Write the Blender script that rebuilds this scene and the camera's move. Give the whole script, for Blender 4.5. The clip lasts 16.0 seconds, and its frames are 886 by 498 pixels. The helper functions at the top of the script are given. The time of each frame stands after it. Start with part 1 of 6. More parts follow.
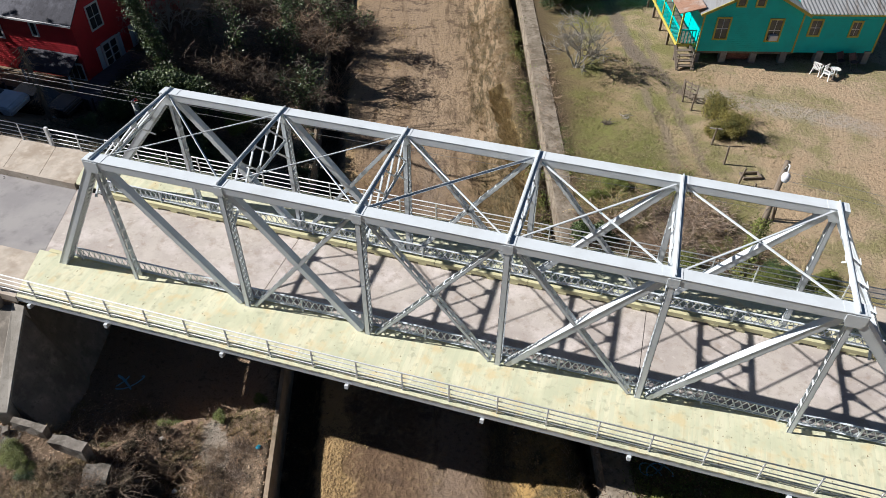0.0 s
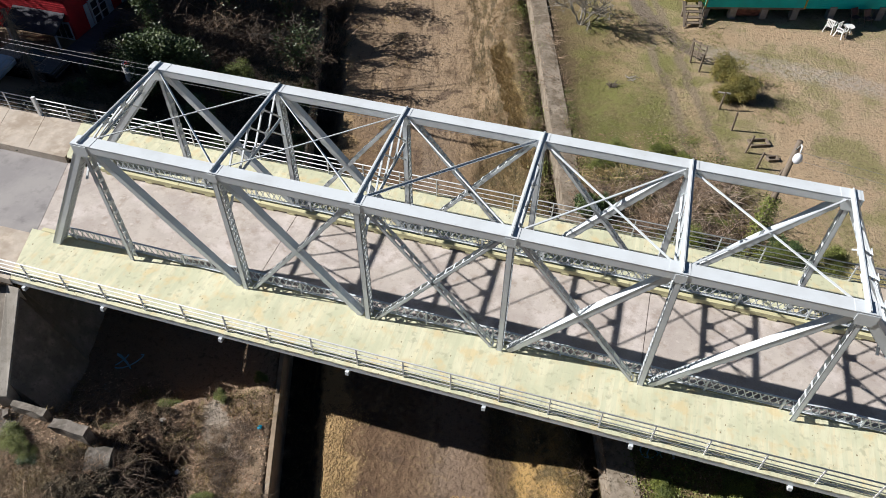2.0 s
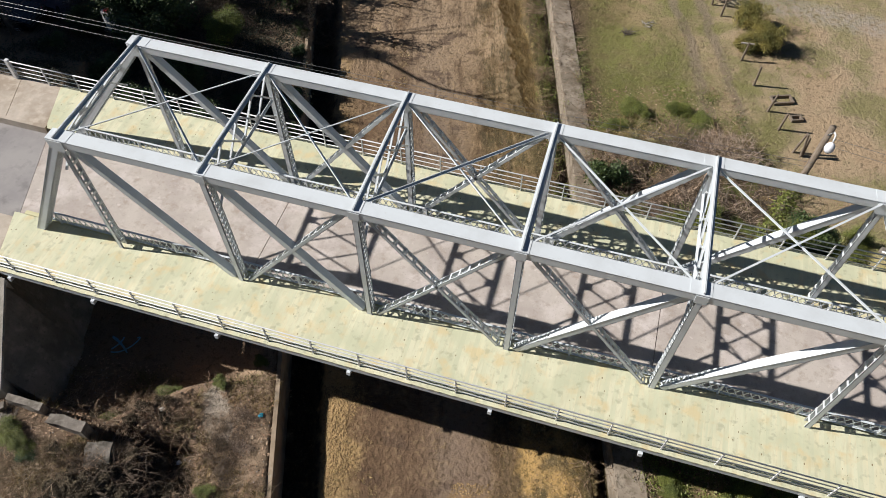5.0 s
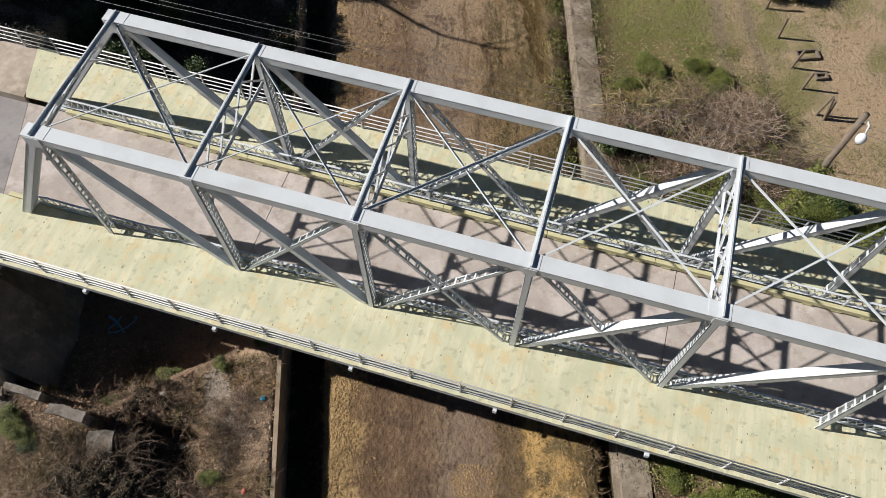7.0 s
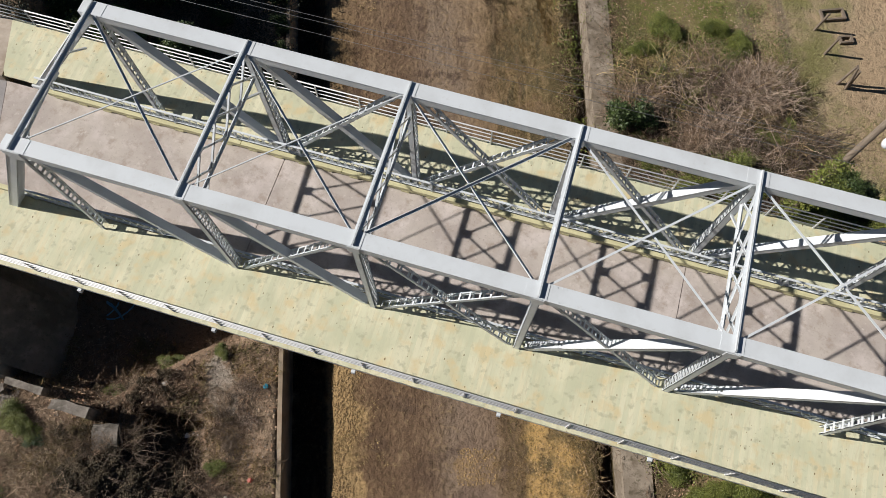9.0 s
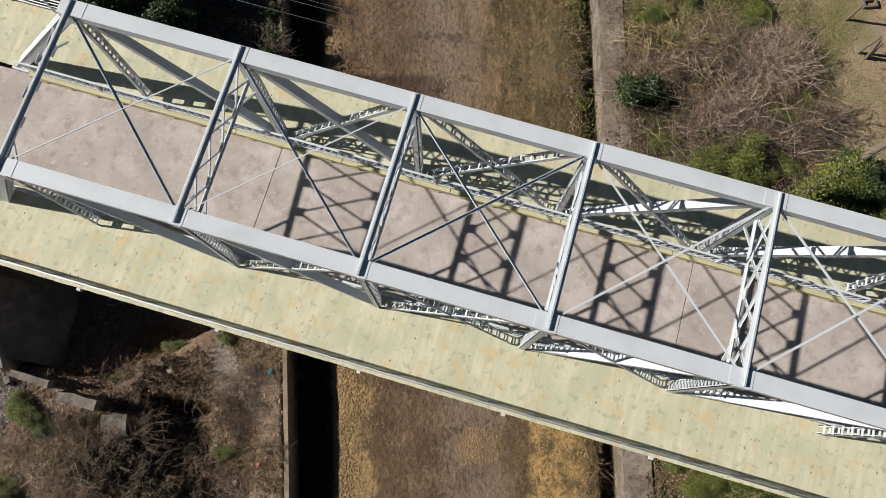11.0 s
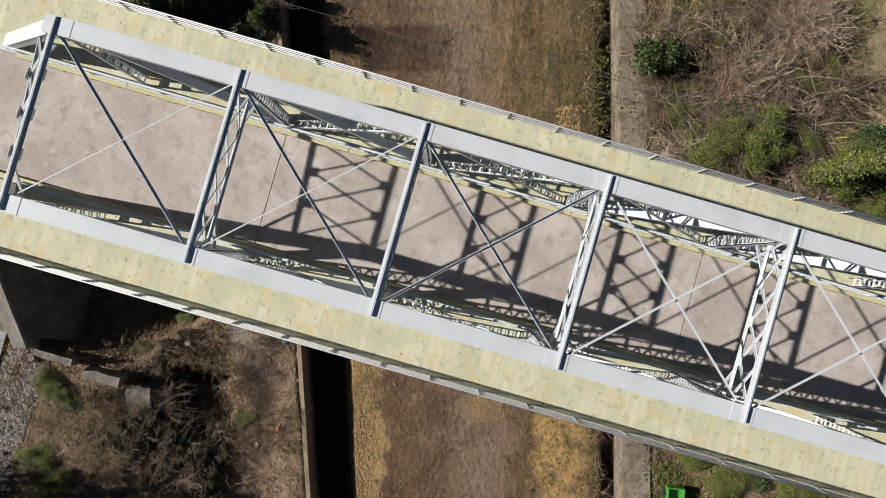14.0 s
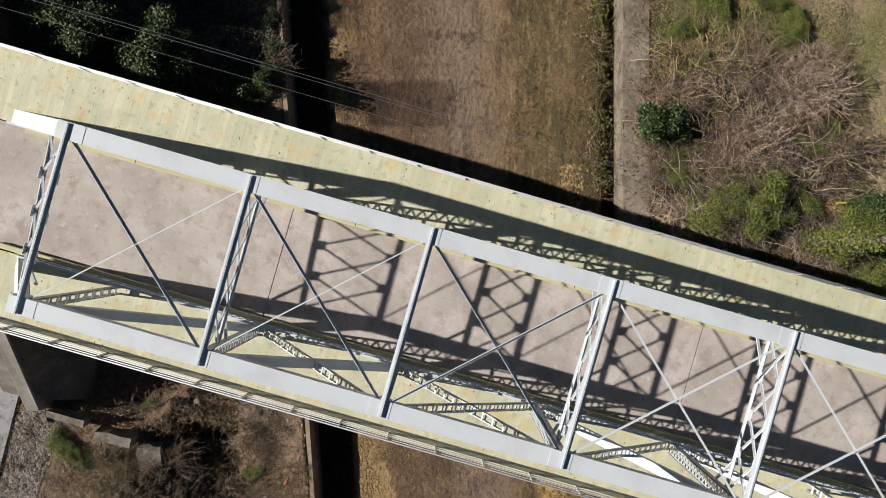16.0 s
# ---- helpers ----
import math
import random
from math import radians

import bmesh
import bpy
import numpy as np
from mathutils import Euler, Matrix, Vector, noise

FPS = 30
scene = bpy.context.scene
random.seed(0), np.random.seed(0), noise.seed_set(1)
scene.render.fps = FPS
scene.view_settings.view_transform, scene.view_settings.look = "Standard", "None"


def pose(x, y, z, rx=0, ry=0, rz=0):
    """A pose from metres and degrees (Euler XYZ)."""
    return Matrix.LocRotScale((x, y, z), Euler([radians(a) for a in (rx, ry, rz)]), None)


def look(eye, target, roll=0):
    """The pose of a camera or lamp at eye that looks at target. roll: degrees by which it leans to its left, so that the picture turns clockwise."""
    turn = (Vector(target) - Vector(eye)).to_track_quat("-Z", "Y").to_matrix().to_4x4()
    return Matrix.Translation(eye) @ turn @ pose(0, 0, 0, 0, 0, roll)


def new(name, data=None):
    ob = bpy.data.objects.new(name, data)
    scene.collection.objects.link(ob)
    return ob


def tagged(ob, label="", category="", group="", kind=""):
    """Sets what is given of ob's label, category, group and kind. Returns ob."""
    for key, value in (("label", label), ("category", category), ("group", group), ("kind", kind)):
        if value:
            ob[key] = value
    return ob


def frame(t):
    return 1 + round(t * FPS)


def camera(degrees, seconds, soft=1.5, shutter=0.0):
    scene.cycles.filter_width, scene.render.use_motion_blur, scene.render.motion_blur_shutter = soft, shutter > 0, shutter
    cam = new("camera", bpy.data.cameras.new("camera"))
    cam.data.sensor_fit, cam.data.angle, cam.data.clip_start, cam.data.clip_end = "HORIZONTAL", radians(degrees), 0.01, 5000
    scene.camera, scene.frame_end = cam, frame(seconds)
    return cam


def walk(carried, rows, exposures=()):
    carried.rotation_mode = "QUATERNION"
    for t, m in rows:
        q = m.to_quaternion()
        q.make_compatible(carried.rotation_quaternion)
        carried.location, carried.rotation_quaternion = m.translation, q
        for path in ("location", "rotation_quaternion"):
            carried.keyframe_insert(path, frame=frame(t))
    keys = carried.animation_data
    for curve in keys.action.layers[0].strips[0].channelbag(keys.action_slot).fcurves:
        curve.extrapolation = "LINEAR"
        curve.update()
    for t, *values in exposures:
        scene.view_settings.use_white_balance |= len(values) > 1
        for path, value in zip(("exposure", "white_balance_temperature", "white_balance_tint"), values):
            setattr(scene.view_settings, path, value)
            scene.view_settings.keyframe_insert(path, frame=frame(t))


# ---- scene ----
cam = camera(63.22, 16.0, soft=0.6)
# seconds, eye x y z, yaw, pitch, roll
PATH = [
    (0.0, 16.157, -14.953, 18.850, 16.541, -42.209, -0.416),
    (0.5, 16.049, -14.658, 19.024, 16.499, -43.379, -0.410),
    (1.0, 15.942, -14.345, 19.190, 16.475, -44.557, -0.409),
    (1.5, 15.827, -14.010, 19.348, 16.462, -45.726, -0.408),
    (2.0, 15.704, -13.649, 19.499, 16.458, -46.880, -0.401),
    (2.5, 15.578, -13.266, 19.642, 16.455, -48.038, -0.388),
    (3.0, 15.454, -12.859, 19.779, 16.449, -49.201, -0.373),
    (3.5, 15.309, -12.412, 19.916, 16.453, -50.318, -0.346),
    (4.0, 15.146, -11.936, 20.054, 16.463, -51.400, -0.307),
    (6.5, 14.098, -8.742, 20.771, 16.535, -59.951, -0.147),
    (7.0, 13.871, -8.069, 20.914, 16.543, -61.837, -0.134),
    (7.5, 13.651, -7.390, 21.050, 16.536, -63.735, -0.128),
    (8.0, 13.406, -6.689, 21.194, 16.502, -65.591, -0.103),
    (8.5, 13.168, -5.978, 21.339, 16.459, -67.452, -0.093),
    (9.0, 12.934, -5.269, 21.482, 16.415, -69.328, -0.085),
    (11.5, 11.535, -1.767, 22.042, 16.076, -79.126, -0.440),
    (12.0, 11.296, -1.074, 22.137, 16.071, -81.048, -0.377),
    (12.5, 11.060, -0.378, 22.227, 16.058, -82.993, -0.311),
    (13.0, 10.831, 0.330, 22.306, 16.046, -84.947, -0.261),
    (13.5, 10.600, 1.025, 22.382, 16.022, -86.941, -0.212),
    (14.0, 10.380, 1.703, 22.456, 15.979, -88.977, -0.178),
    (14.5, 10.137, 2.456, 22.528, 15.923, -90.770, -0.160),
    (15.0, 9.877, 3.153, 22.622, 15.937, -90.754, -0.191),
    (15.5, 9.617, 3.852, 22.722, 15.956, -90.738, -0.220),
    (16.0, 9.358, 4.550, 22.828, 15.987, -90.730, -0.247),
]
walk(cam, [(t, pose(x, y, z, 90 + pitch, roll, yaw)) for t, x, y, z, yaw, pitch, roll in PATH],
     exposures=[(0.0, 0.69, 5730, 10), (4.0, 0.57, 5870, 10), (8.0, 0.34, 5970, 11), (12.0, 0.21, 5990, 11), (16.0, 0.25, 6010, 11)])

# ---- light ----
SX, SY = 1.43, 0.20                       # shadow run per metre of height
sun_elev = math.atan(1 / math.hypot(SX, SY))
sun_from = Vector((-SX, -SY, 1)).normalized()
sun = new("sun", bpy.data.lights.new("sun", "SUN"))
sun.data.energy, sun.data.angle, sun.data.color = 5.0, radians(0.53), (1.0, 0.905, 0.775)
sun.matrix_world = look((-60, -20, 60), Vector((-60, -20, 60)) - sun_from)
world = bpy.data.worlds.new("world")
scene.world = world
world.use_nodes = True
wn = world.node_tree
sky = wn.nodes.new("ShaderNodeTexSky")
sky.sky_type, sky.sun_disc = "NISHITA", False
sky.dust_density, sky.ozone_density = 0.2, 4.0
sky.sun_elevation, sky.sun_rotation = sun_elev, math.atan2(sun_from.x, sun_from.y)
wn.links.new(sky.outputs[0], wn.nodes["Background"].inputs[0])
wn.nodes["Background"].inputs[1].default_value = 0.018

# ---- materials ----
def material(name, base, rough=0.7, metal=0.0, spread=(), scale=1.0, bump=0.0, bump_scale=20.0, per_object=0.0, per_island=0.0, coords="Object", stretch=(1, 1, 1), spec=0.5, stains=(), knots=None):
    """A surface: base colour, varied by noise towards each (colour, scale, low, high, amount) of spread."""
    m = bpy.data.materials.new(name)
    m.use_nodes = True
    nt = m.node_tree
    n, l = nt.nodes, nt.links
    b = n["Principled BSDF"]
    b.inputs["Roughness"].default_value, b.inputs["Metallic"].default_value = rough, metal
    b.inputs["Specular IOR Level"].default_value = spec
    tc = n.new("ShaderNodeNewGeometry") if coords == "World" else n.new("ShaderNodeTexCoord")
    mp = n.new("ShaderNodeMapping")
    mp.inputs["Scale"].default_value = stretch
    l.new(tc.outputs["Position" if coords == "World" else coords], mp.inputs[0])
    oi = n.new("ShaderNodeObjectInfo")
    if per_object:
        sc = n.new("ShaderNodeVectorMath"); sc.operation = "SCALE"
        cmb = n.new("ShaderNodeCombineXYZ")
        for k in range(3):
            l.new(oi.outputs["Random"], cmb.inputs[k])
        sc.inputs["Scale"].default_value = 37.0
        l.new(cmb.outputs[0], sc.inputs[0])
        ad = n.new("ShaderNodeVectorMath")
        l.new(mp.outputs[0], ad.inputs[0]); l.new(sc.outputs[0], ad.inputs[1])
        vec = ad.outputs[0]
    else:
        vec = mp.outputs[0]
    col = n.new("ShaderNodeRGB"); col.outputs[0].default_value = (*base, 1)
    out = col.outputs[0]
    for colour, sc_, low, high, amount in spread:
        tx = n.new("ShaderNodeTexNoise")
        tx.inputs["Scale"].default_value, tx.inputs["Detail"].default_value = sc_ * scale, 6.0
        tx.inputs["Roughness"].default_value = 0.62
        l.new(vec, tx.inputs["Vector"])
        mr = n.new("ShaderNodeMapRange")
        mr.inputs["From Min"].default_value, mr.inputs["From Max"].default_value = low, high
        mr.inputs["To Max"].default_value = amount
        l.new(tx.outputs["Fac"], mr.inputs["Value"])
        mx = n.new("ShaderNodeMix"); mx.data_type = "RGBA"
        l.new(mr.outputs[0], mx.inputs["Factor"]); l.new(out, mx.inputs["A"])
        mx.inputs["B"].default_value = (*colour, 1)
        out = mx.outputs["Result"]
    if stains:
        wp = n.new("ShaderNodeNewGeometry").outputs["Position"]
        for colour, sc_, low, high, amount in stains:
            tx = n.new("ShaderNodeTexNoise")
            tx.inputs["Scale"].default_value, tx.inputs["Detail"].default_value = sc_, 5.0
            l.new(wp, tx.inputs["Vector"])
            mr = n.new("ShaderNodeMapRange")
            mr.inputs["From Min"].default_value, mr.inputs["From Max"].default_value = low, high
            mr.inputs["To Max"].default_value = amount
            l.new(tx.outputs["Fac"], mr.inputs["Value"])
            mx = n.new("ShaderNodeMix"); mx.data_type = "RGBA"
            l.new(mr.outputs[0], mx.inputs["Factor"]); l.new(out, mx.inputs["A"])
            mx.inputs["B"].default_value = (*colour, 1)
            out = mx.outputs["Result"]
    if knots:
        colour, sc_, radius, chance, amount = knots
        wp = n.new("ShaderNodeNewGeometry").outputs["Position"]
        vo = n.new("ShaderNodeTexVoronoi")
        vo.inputs["Scale"].default_value = sc_
        squash = n.new("ShaderNodeMapping")
        squash.inputs["Scale"].default_value = (1.0, 0.55, 0.2)
        l.new(wp, squash.inputs[0]); l.new(squash.outputs[0], vo.inputs["Vector"])
        sep = n.new("ShaderNodeSeparateColor")
        l.new(vo.outputs["Color"], sep.inputs[0])
        rad = n.new("ShaderNodeMapRange")
        rad.inputs["From Min"].default_value, rad.inputs["From Max"].default_value = 1 - chance, 1.0
        rad.inputs["To Max"].default_value = radius
        l.new(sep.outputs[0], rad.inputs["Value"])
        near = n.new("ShaderNodeMath"); near.operation = "SUBTRACT"
        l.new(rad.outputs[0], near.inputs[0]); l.new(vo.outputs["Distance"], near.inputs[1])
        mr = n.new("ShaderNodeMapRange")
        mr.inputs["From Min"].default_value, mr.inputs["From Max"].default_value = 0.0, radius * 0.35
        mr.inputs["To Max"].default_value = amount
        l.new(near.outputs[0], mr.inputs["Value"])
        mx = n.new("ShaderNodeMix"); mx.data_type = "RGBA"
        l.new(mr.outputs[0], mx.inputs["Factor"]); l.new(out, mx.inputs["A"])
        mx.inputs["B"].default_value = (*colour, 1)
        out = mx.outputs["Result"]
    for amount, socket in ((per_object, oi.outputs["Random"]), (per_island, None)):
        if amount:
            if socket is None:
                socket = n.new("ShaderNodeNewGeometry").outputs["Random Per Island"]
            mr = n.new("ShaderNodeMapRange")
            mr.inputs["To Min"].default_value, mr.inputs["To Max"].default_value = 1 - amount, 1 + amount
            l.new(socket, mr.inputs["Value"])
            hs = n.new("ShaderNodeHueSaturation")
            l.new(mr.outputs[0], hs.inputs["Value"]); l.new(out, hs.inputs["Color"])
            out = hs.outputs[0]
    l.new(out, b.inputs["Base Color"])
    if bump:
        tx = n.new("ShaderNodeTexNoise")
        tx.inputs["Scale"].default_value, tx.inputs["Detail"].default_value = bump_scale, 8.0
        l.new(vec, tx.inputs["Vector"])
        bp = n.new("ShaderNodeBump")
        bp.inputs["Distance"].default_value, bp.inputs["Strength"].default_value = bump, 1.0
        l.new(tx.outputs["Fac"], bp.inputs["Height"])
        l.new(bp.outputs[0], b.inputs["Normal"])
    return m


STEEL = material("painted_steel", (0.635, 0.675, 0.705), 0.42, 0.0, [((0.50, 0.52, 0.53), 0.9, 0.45, 0.7, 0.6), ((0.42, 0.40, 0.35), 6.0, 0.62, 0.8, 0.35)], bump=0.002, bump_scale=30, coords="World")
# a darker blue-grey steel for the stringers and floor beams
STEEL_DARK = material("dark_grey_steel", (0.16, 0.19, 0.22), 0.5, 0.0, [((0.24, 0.26, 0.27), 3.0, 0.4, 0.7, 0.6)], coords="World")
RAIL = material("galvanised_rail", (0.70, 0.71, 0.72), 0.45, 0.0, [((0.55, 0.56, 0.56), 5.0, 0.45, 0.7, 0.6)], coords="World")
PLANK = material("treated_pine", (0.655, 0.635, 0.455), 0.78, 0.0, [((0.53, 0.54, 0.38), 0.5, 0.42, 0.60, 0.8), ((0.69, 0.61, 0.40), 1.2, 0.50, 0.70, 0.7), ((0.52, 0.47, 0.31), 7.0, 0.52, 0.68, 0.6), ((0.24, 0.18, 0.09), 11.0, 0.70, 0.75, 0.85)], bump=0.004, bump_scale=40, per_object=0.035, stretch=(1.8, 0.30, 1.0), stains=[((0.50, 0.51, 0.35), 0.7, 0.46, 0.60, 0.75), ((0.60, 0.49, 0.27), 1.6, 0.53, 0.66, 0.7), ((0.38, 0.38, 0.26), 4.0, 0.56, 0.68, 0.65)], knots=((0.15, 0.10, 0.04), 7.5, 0.19, 0.75, 0.9))
TIMBER = material("treated_timber", (0.58, 0.55, 0.33), 0.8, 0.0, [((0.44, 0.41, 0.24), 3.0, 0.4, 0.65, 0.7)], bump=0.004, coords="World", stretch=(0.3, 3, 3))
ROADC = material("deck_concrete", (0.485, 0.435, 0.39), 0.88, 0.0, [((0.38, 0.33, 0.30), 0.5, 0.40, 0.60, 0.85), ((0.60, 0.54, 0.51), 0.8, 0.50, 0.66, 0.75), ((0.31, 0.25, 0.205), 2.6, 0.52, 0.68, 0.65), ((0.25, 0.22, 0.20), 14.0, 0.58, 0.72, 0.55), ((0.62, 0.57, 0.53), 5.0, 0.60, 0.72, 0.6)], bump=0.004, bump_scale=25, coords="World")
ASPHALT = material("old_asphalt", (0.25, 0.235, 0.235), 0.9, 0.0, [((0.33, 0.31, 0.30), 0.5, 0.4, 0.6, 0.8), ((0.16, 0.15, 0.15), 1.8, 0.55, 0.75, 0.7)], bump=0.006, bump_scale=60, coords="World")
WALK = material("pavement_concrete", (0.46, 0.40, 0.335), 0.88, 0.0, [((0.30, 0.24, 0.18), 0.7, 0.42, 0.62, 0.85), ((0.60, 0.52, 0.43), 2.2, 0.5, 0.7, 0.6)], bump=0.004, coords="World")
CONC = material("weathered_concrete", (0.23, 0.20, 0.17), 0.92, 0.0, [((0.12, 0.105, 0.085), 0.7, 0.4, 0.6, 0.85), ((0.33, 0.29, 0.245), 2.4, 0.52, 0.70, 0.7), ((0.07, 0.07, 0.045), 8.0, 0.56, 0.72, 0.6)], bump=0.012, bump_scale=14, coords="World")

# ---- mesh helpers ----
def part(name, bm, mat, parent=None, label="", smooth=False):
    me = bpy.data.meshes.new(name)
    bm.to_mesh(me)
    bm.free()
    if smooth:
        for p in me.polygons:
            p.use_smooth = True
    if mat:
        me.materials.append(mat)
    ob = new(name, me)
    if parent:
        ob.parent = parent
    if label:
        ob["label"] = label
    return ob


def empty(name, label, category, group="", at=(0, 0, 0), kind=""):
    ob = new(name)
    ob.location = at
    return tagged(ob, label, category, group, kind)


def box(bm, lo, hi):
    (x0, y0, z0), (x1, y1, z1) = lo, hi
    v = [bm.verts.new(p) for p in ((x0, y0, z0), (x1, y0, z0), (x1, y1, z0), (x0, y1, z0), (x0, y0, z1), (x1, y0, z1), (x1, y1, z1), (x0, y1, z1))]
    for f in ((3, 2, 1, 0), (4, 5, 6, 7), (0, 1, 5, 4), (1, 2, 6, 5), (2, 3, 7, 6), (3, 0, 4, 7)):
        bm.faces.new([v[i] for i in f])
    return v


def frame_of(p, q, side):
    """Unit axes of a bar from p to q: along it, across it (as near to side as can be), and the third."""
    a = (Vector(q) - Vector(p)).normalized()
    s = Vector(side)
    s = (s - a * s.dot(a)).normalized()
    return a, s, a.cross(s)


def bar(bm, p, q, w, d, side=(0, 1, 0), off=(0, 0)):
    """A straight bar of section w (towards side) by d, its axis moved by off along the two."""
    p, q = Vector(p), Vector(q)
    a, s, n = frame_of(p, q, side)
    o = s * off[0] + n * off[1]
    v = [bm.verts.new(e + o + s * (i * w / 2) + n * (j * d / 2)) for e in (p, q) for i, j in ((-1, -1), (1, -1), (1, 1), (-1, 1))]
    for f in ((0, 1, 2, 3), (7, 6, 5, 4), (0, 4, 5, 1), (1, 5, 6, 2), (2, 6, 7, 3), (3, 7, 4, 0)):
        bm.faces.new([v[i] for i in f])


def tube(bm, pts, r, sides=6, r_end=None):
    """A round rod through the points, tapering to r_end."""
    pts = [Vector(p) for p in pts]
    rings = []
    for i, p in enumerate(pts):
        a = (pts[min(i + 1, len(pts) - 1)] - pts[max(i - 1, 0)]).normalized()
        s = a.orthogonal().normalized()
        n = a.cross(s)
        rr = r if r_end is None else r + (r_end - r) * i / (len(pts) - 1)
        rings.append([bm.verts.new(p + (s * math.cos(k * math.tau / sides) + n * math.sin(k * math.tau / sides)) * rr) for k in range(sides)])
    for a, b in zip(rings, rings[1:]):
        for k in range(sides):
            bm.faces.new((a[k], a[(k + 1) % sides], b[(k + 1) % sides], b[k]))
    bm.faces.new(rings[0][::-1])
    bm.faces.new(rings[-1])


def lacing(bm, p, q, w, at, side=(0, 1, 0), step=0.22, flat=0.045, thick=0.012, double=False, flip=False):
    """Zigzag flats across a face of a bar that lies at along the third axis."""
    p, q = Vector(p), Vector(q)
    a, s, n = frame_of(p, q, side)
    length = (q - p).length
    k = max(2, round(length / step))
    for i in range(k):
        for sign in ((1, -1) if double else ((1,) if (i % 2 == 1) != flip else (-1,))):
            c = p + a * (length * i / k) - s * (sign * w / 2) + n * at
            e = p + a * (length * (i + 1) / k) + s * (sign * w / 2) + n * at
            bar(bm, c, e, thick, flat, n)


def battens(bm, p, q, w, at, side=(0, 1, 0), step=0.42, length=0.16, thick=0.014):
    p, q = Vector(p), Vector(q)
    a, s, n = frame_of(p, q, side)
    span = (q - p).length
    k = max(1, int(span / step))
    for i in range(k + 1):
        c = p + a * (span * i / k) + n * at
        bar(bm, c - a * length / 2, c + a * length / 2, w, thick, s)


def member(bm, p, q, w, d, top="cover", bottom="lacing", plate=0.022, flange=0.07, rung=(0.42, 0.16)):
    """A riveted built-up member: two channels, joined by a cover plate, lacing or battens above and below."""
    p, q = Vector(p), Vector(q)
    a, s, n = frame_of(p, q, (0, 1, 0))
    up = 1 if n.z >= 0 else -1
    if abs(n.z) < 0.05:
        up = 1
    for k in (-1, 1):
        bar(bm, p, q, plate, d, (0, 1, 0), (k * (w / 2 - plate / 2), 0))
        for j in (-1, 1):
            bar(bm, p, q, flange, 0.014, (0, 1, 0), (k * (w / 2 - flange / 2), j * (d / 2 - 0.007)))
    for kind, j in ((top, up), (bottom, -up)):
        at = j * (d / 2 + 0.006)
        if kind == "cover":
            bar(bm, p, q, w + 0.02, 0.016, (0, 1, 0), (0, j * (d / 2 + 0.008)))
        elif kind == "half":
            m = p.lerp(q, 0.24) if p.z < q.z else q.lerp(p, 0.24)
            hi, lo = (q, p) if p.z < q.z else (p, q)
            bar(bm, m + n * at, hi + n * at, w + 0.02, 0.016)
            lacing(bm, lo, m, w - 0.05, at if p.z < q.z else -at, step=0.16)
        elif kind == "lacing":
            lacing(bm, p, q, w - 0.05, at, step=0.2)
        elif kind == "double":
            lacing(bm, p, q, w - 0.05, at, step=0.24, double=True)
        elif kind == "zigzag":
            lacing(bm, p, q, w - 0.05, at, step=0.126, flat=0.036, flip=j < 0)
        elif kind == "battens":
            battens(bm, p, q, w, at, step=rung[0], length=rung[1])


# ---- the truss bridge ----
P, H, END = 4.572, 5.45, 3.22             # panel, height of the top chord, shorter end panels
YN, YF = 0.21, 4.60                       # the two truss planes
ROAD = -0.30                              # roadway below the footways
SKEW = 0.36


def node_x(i, y=YN):
    """Panel points; the skew makes the west end panel of the near truss and the east one of the far truss short."""
    west, east = (END, P) if y < 2 else (P, END)
    return -west if i == 0 else (5 * P + east if i == 7 else (i - 1) * P)


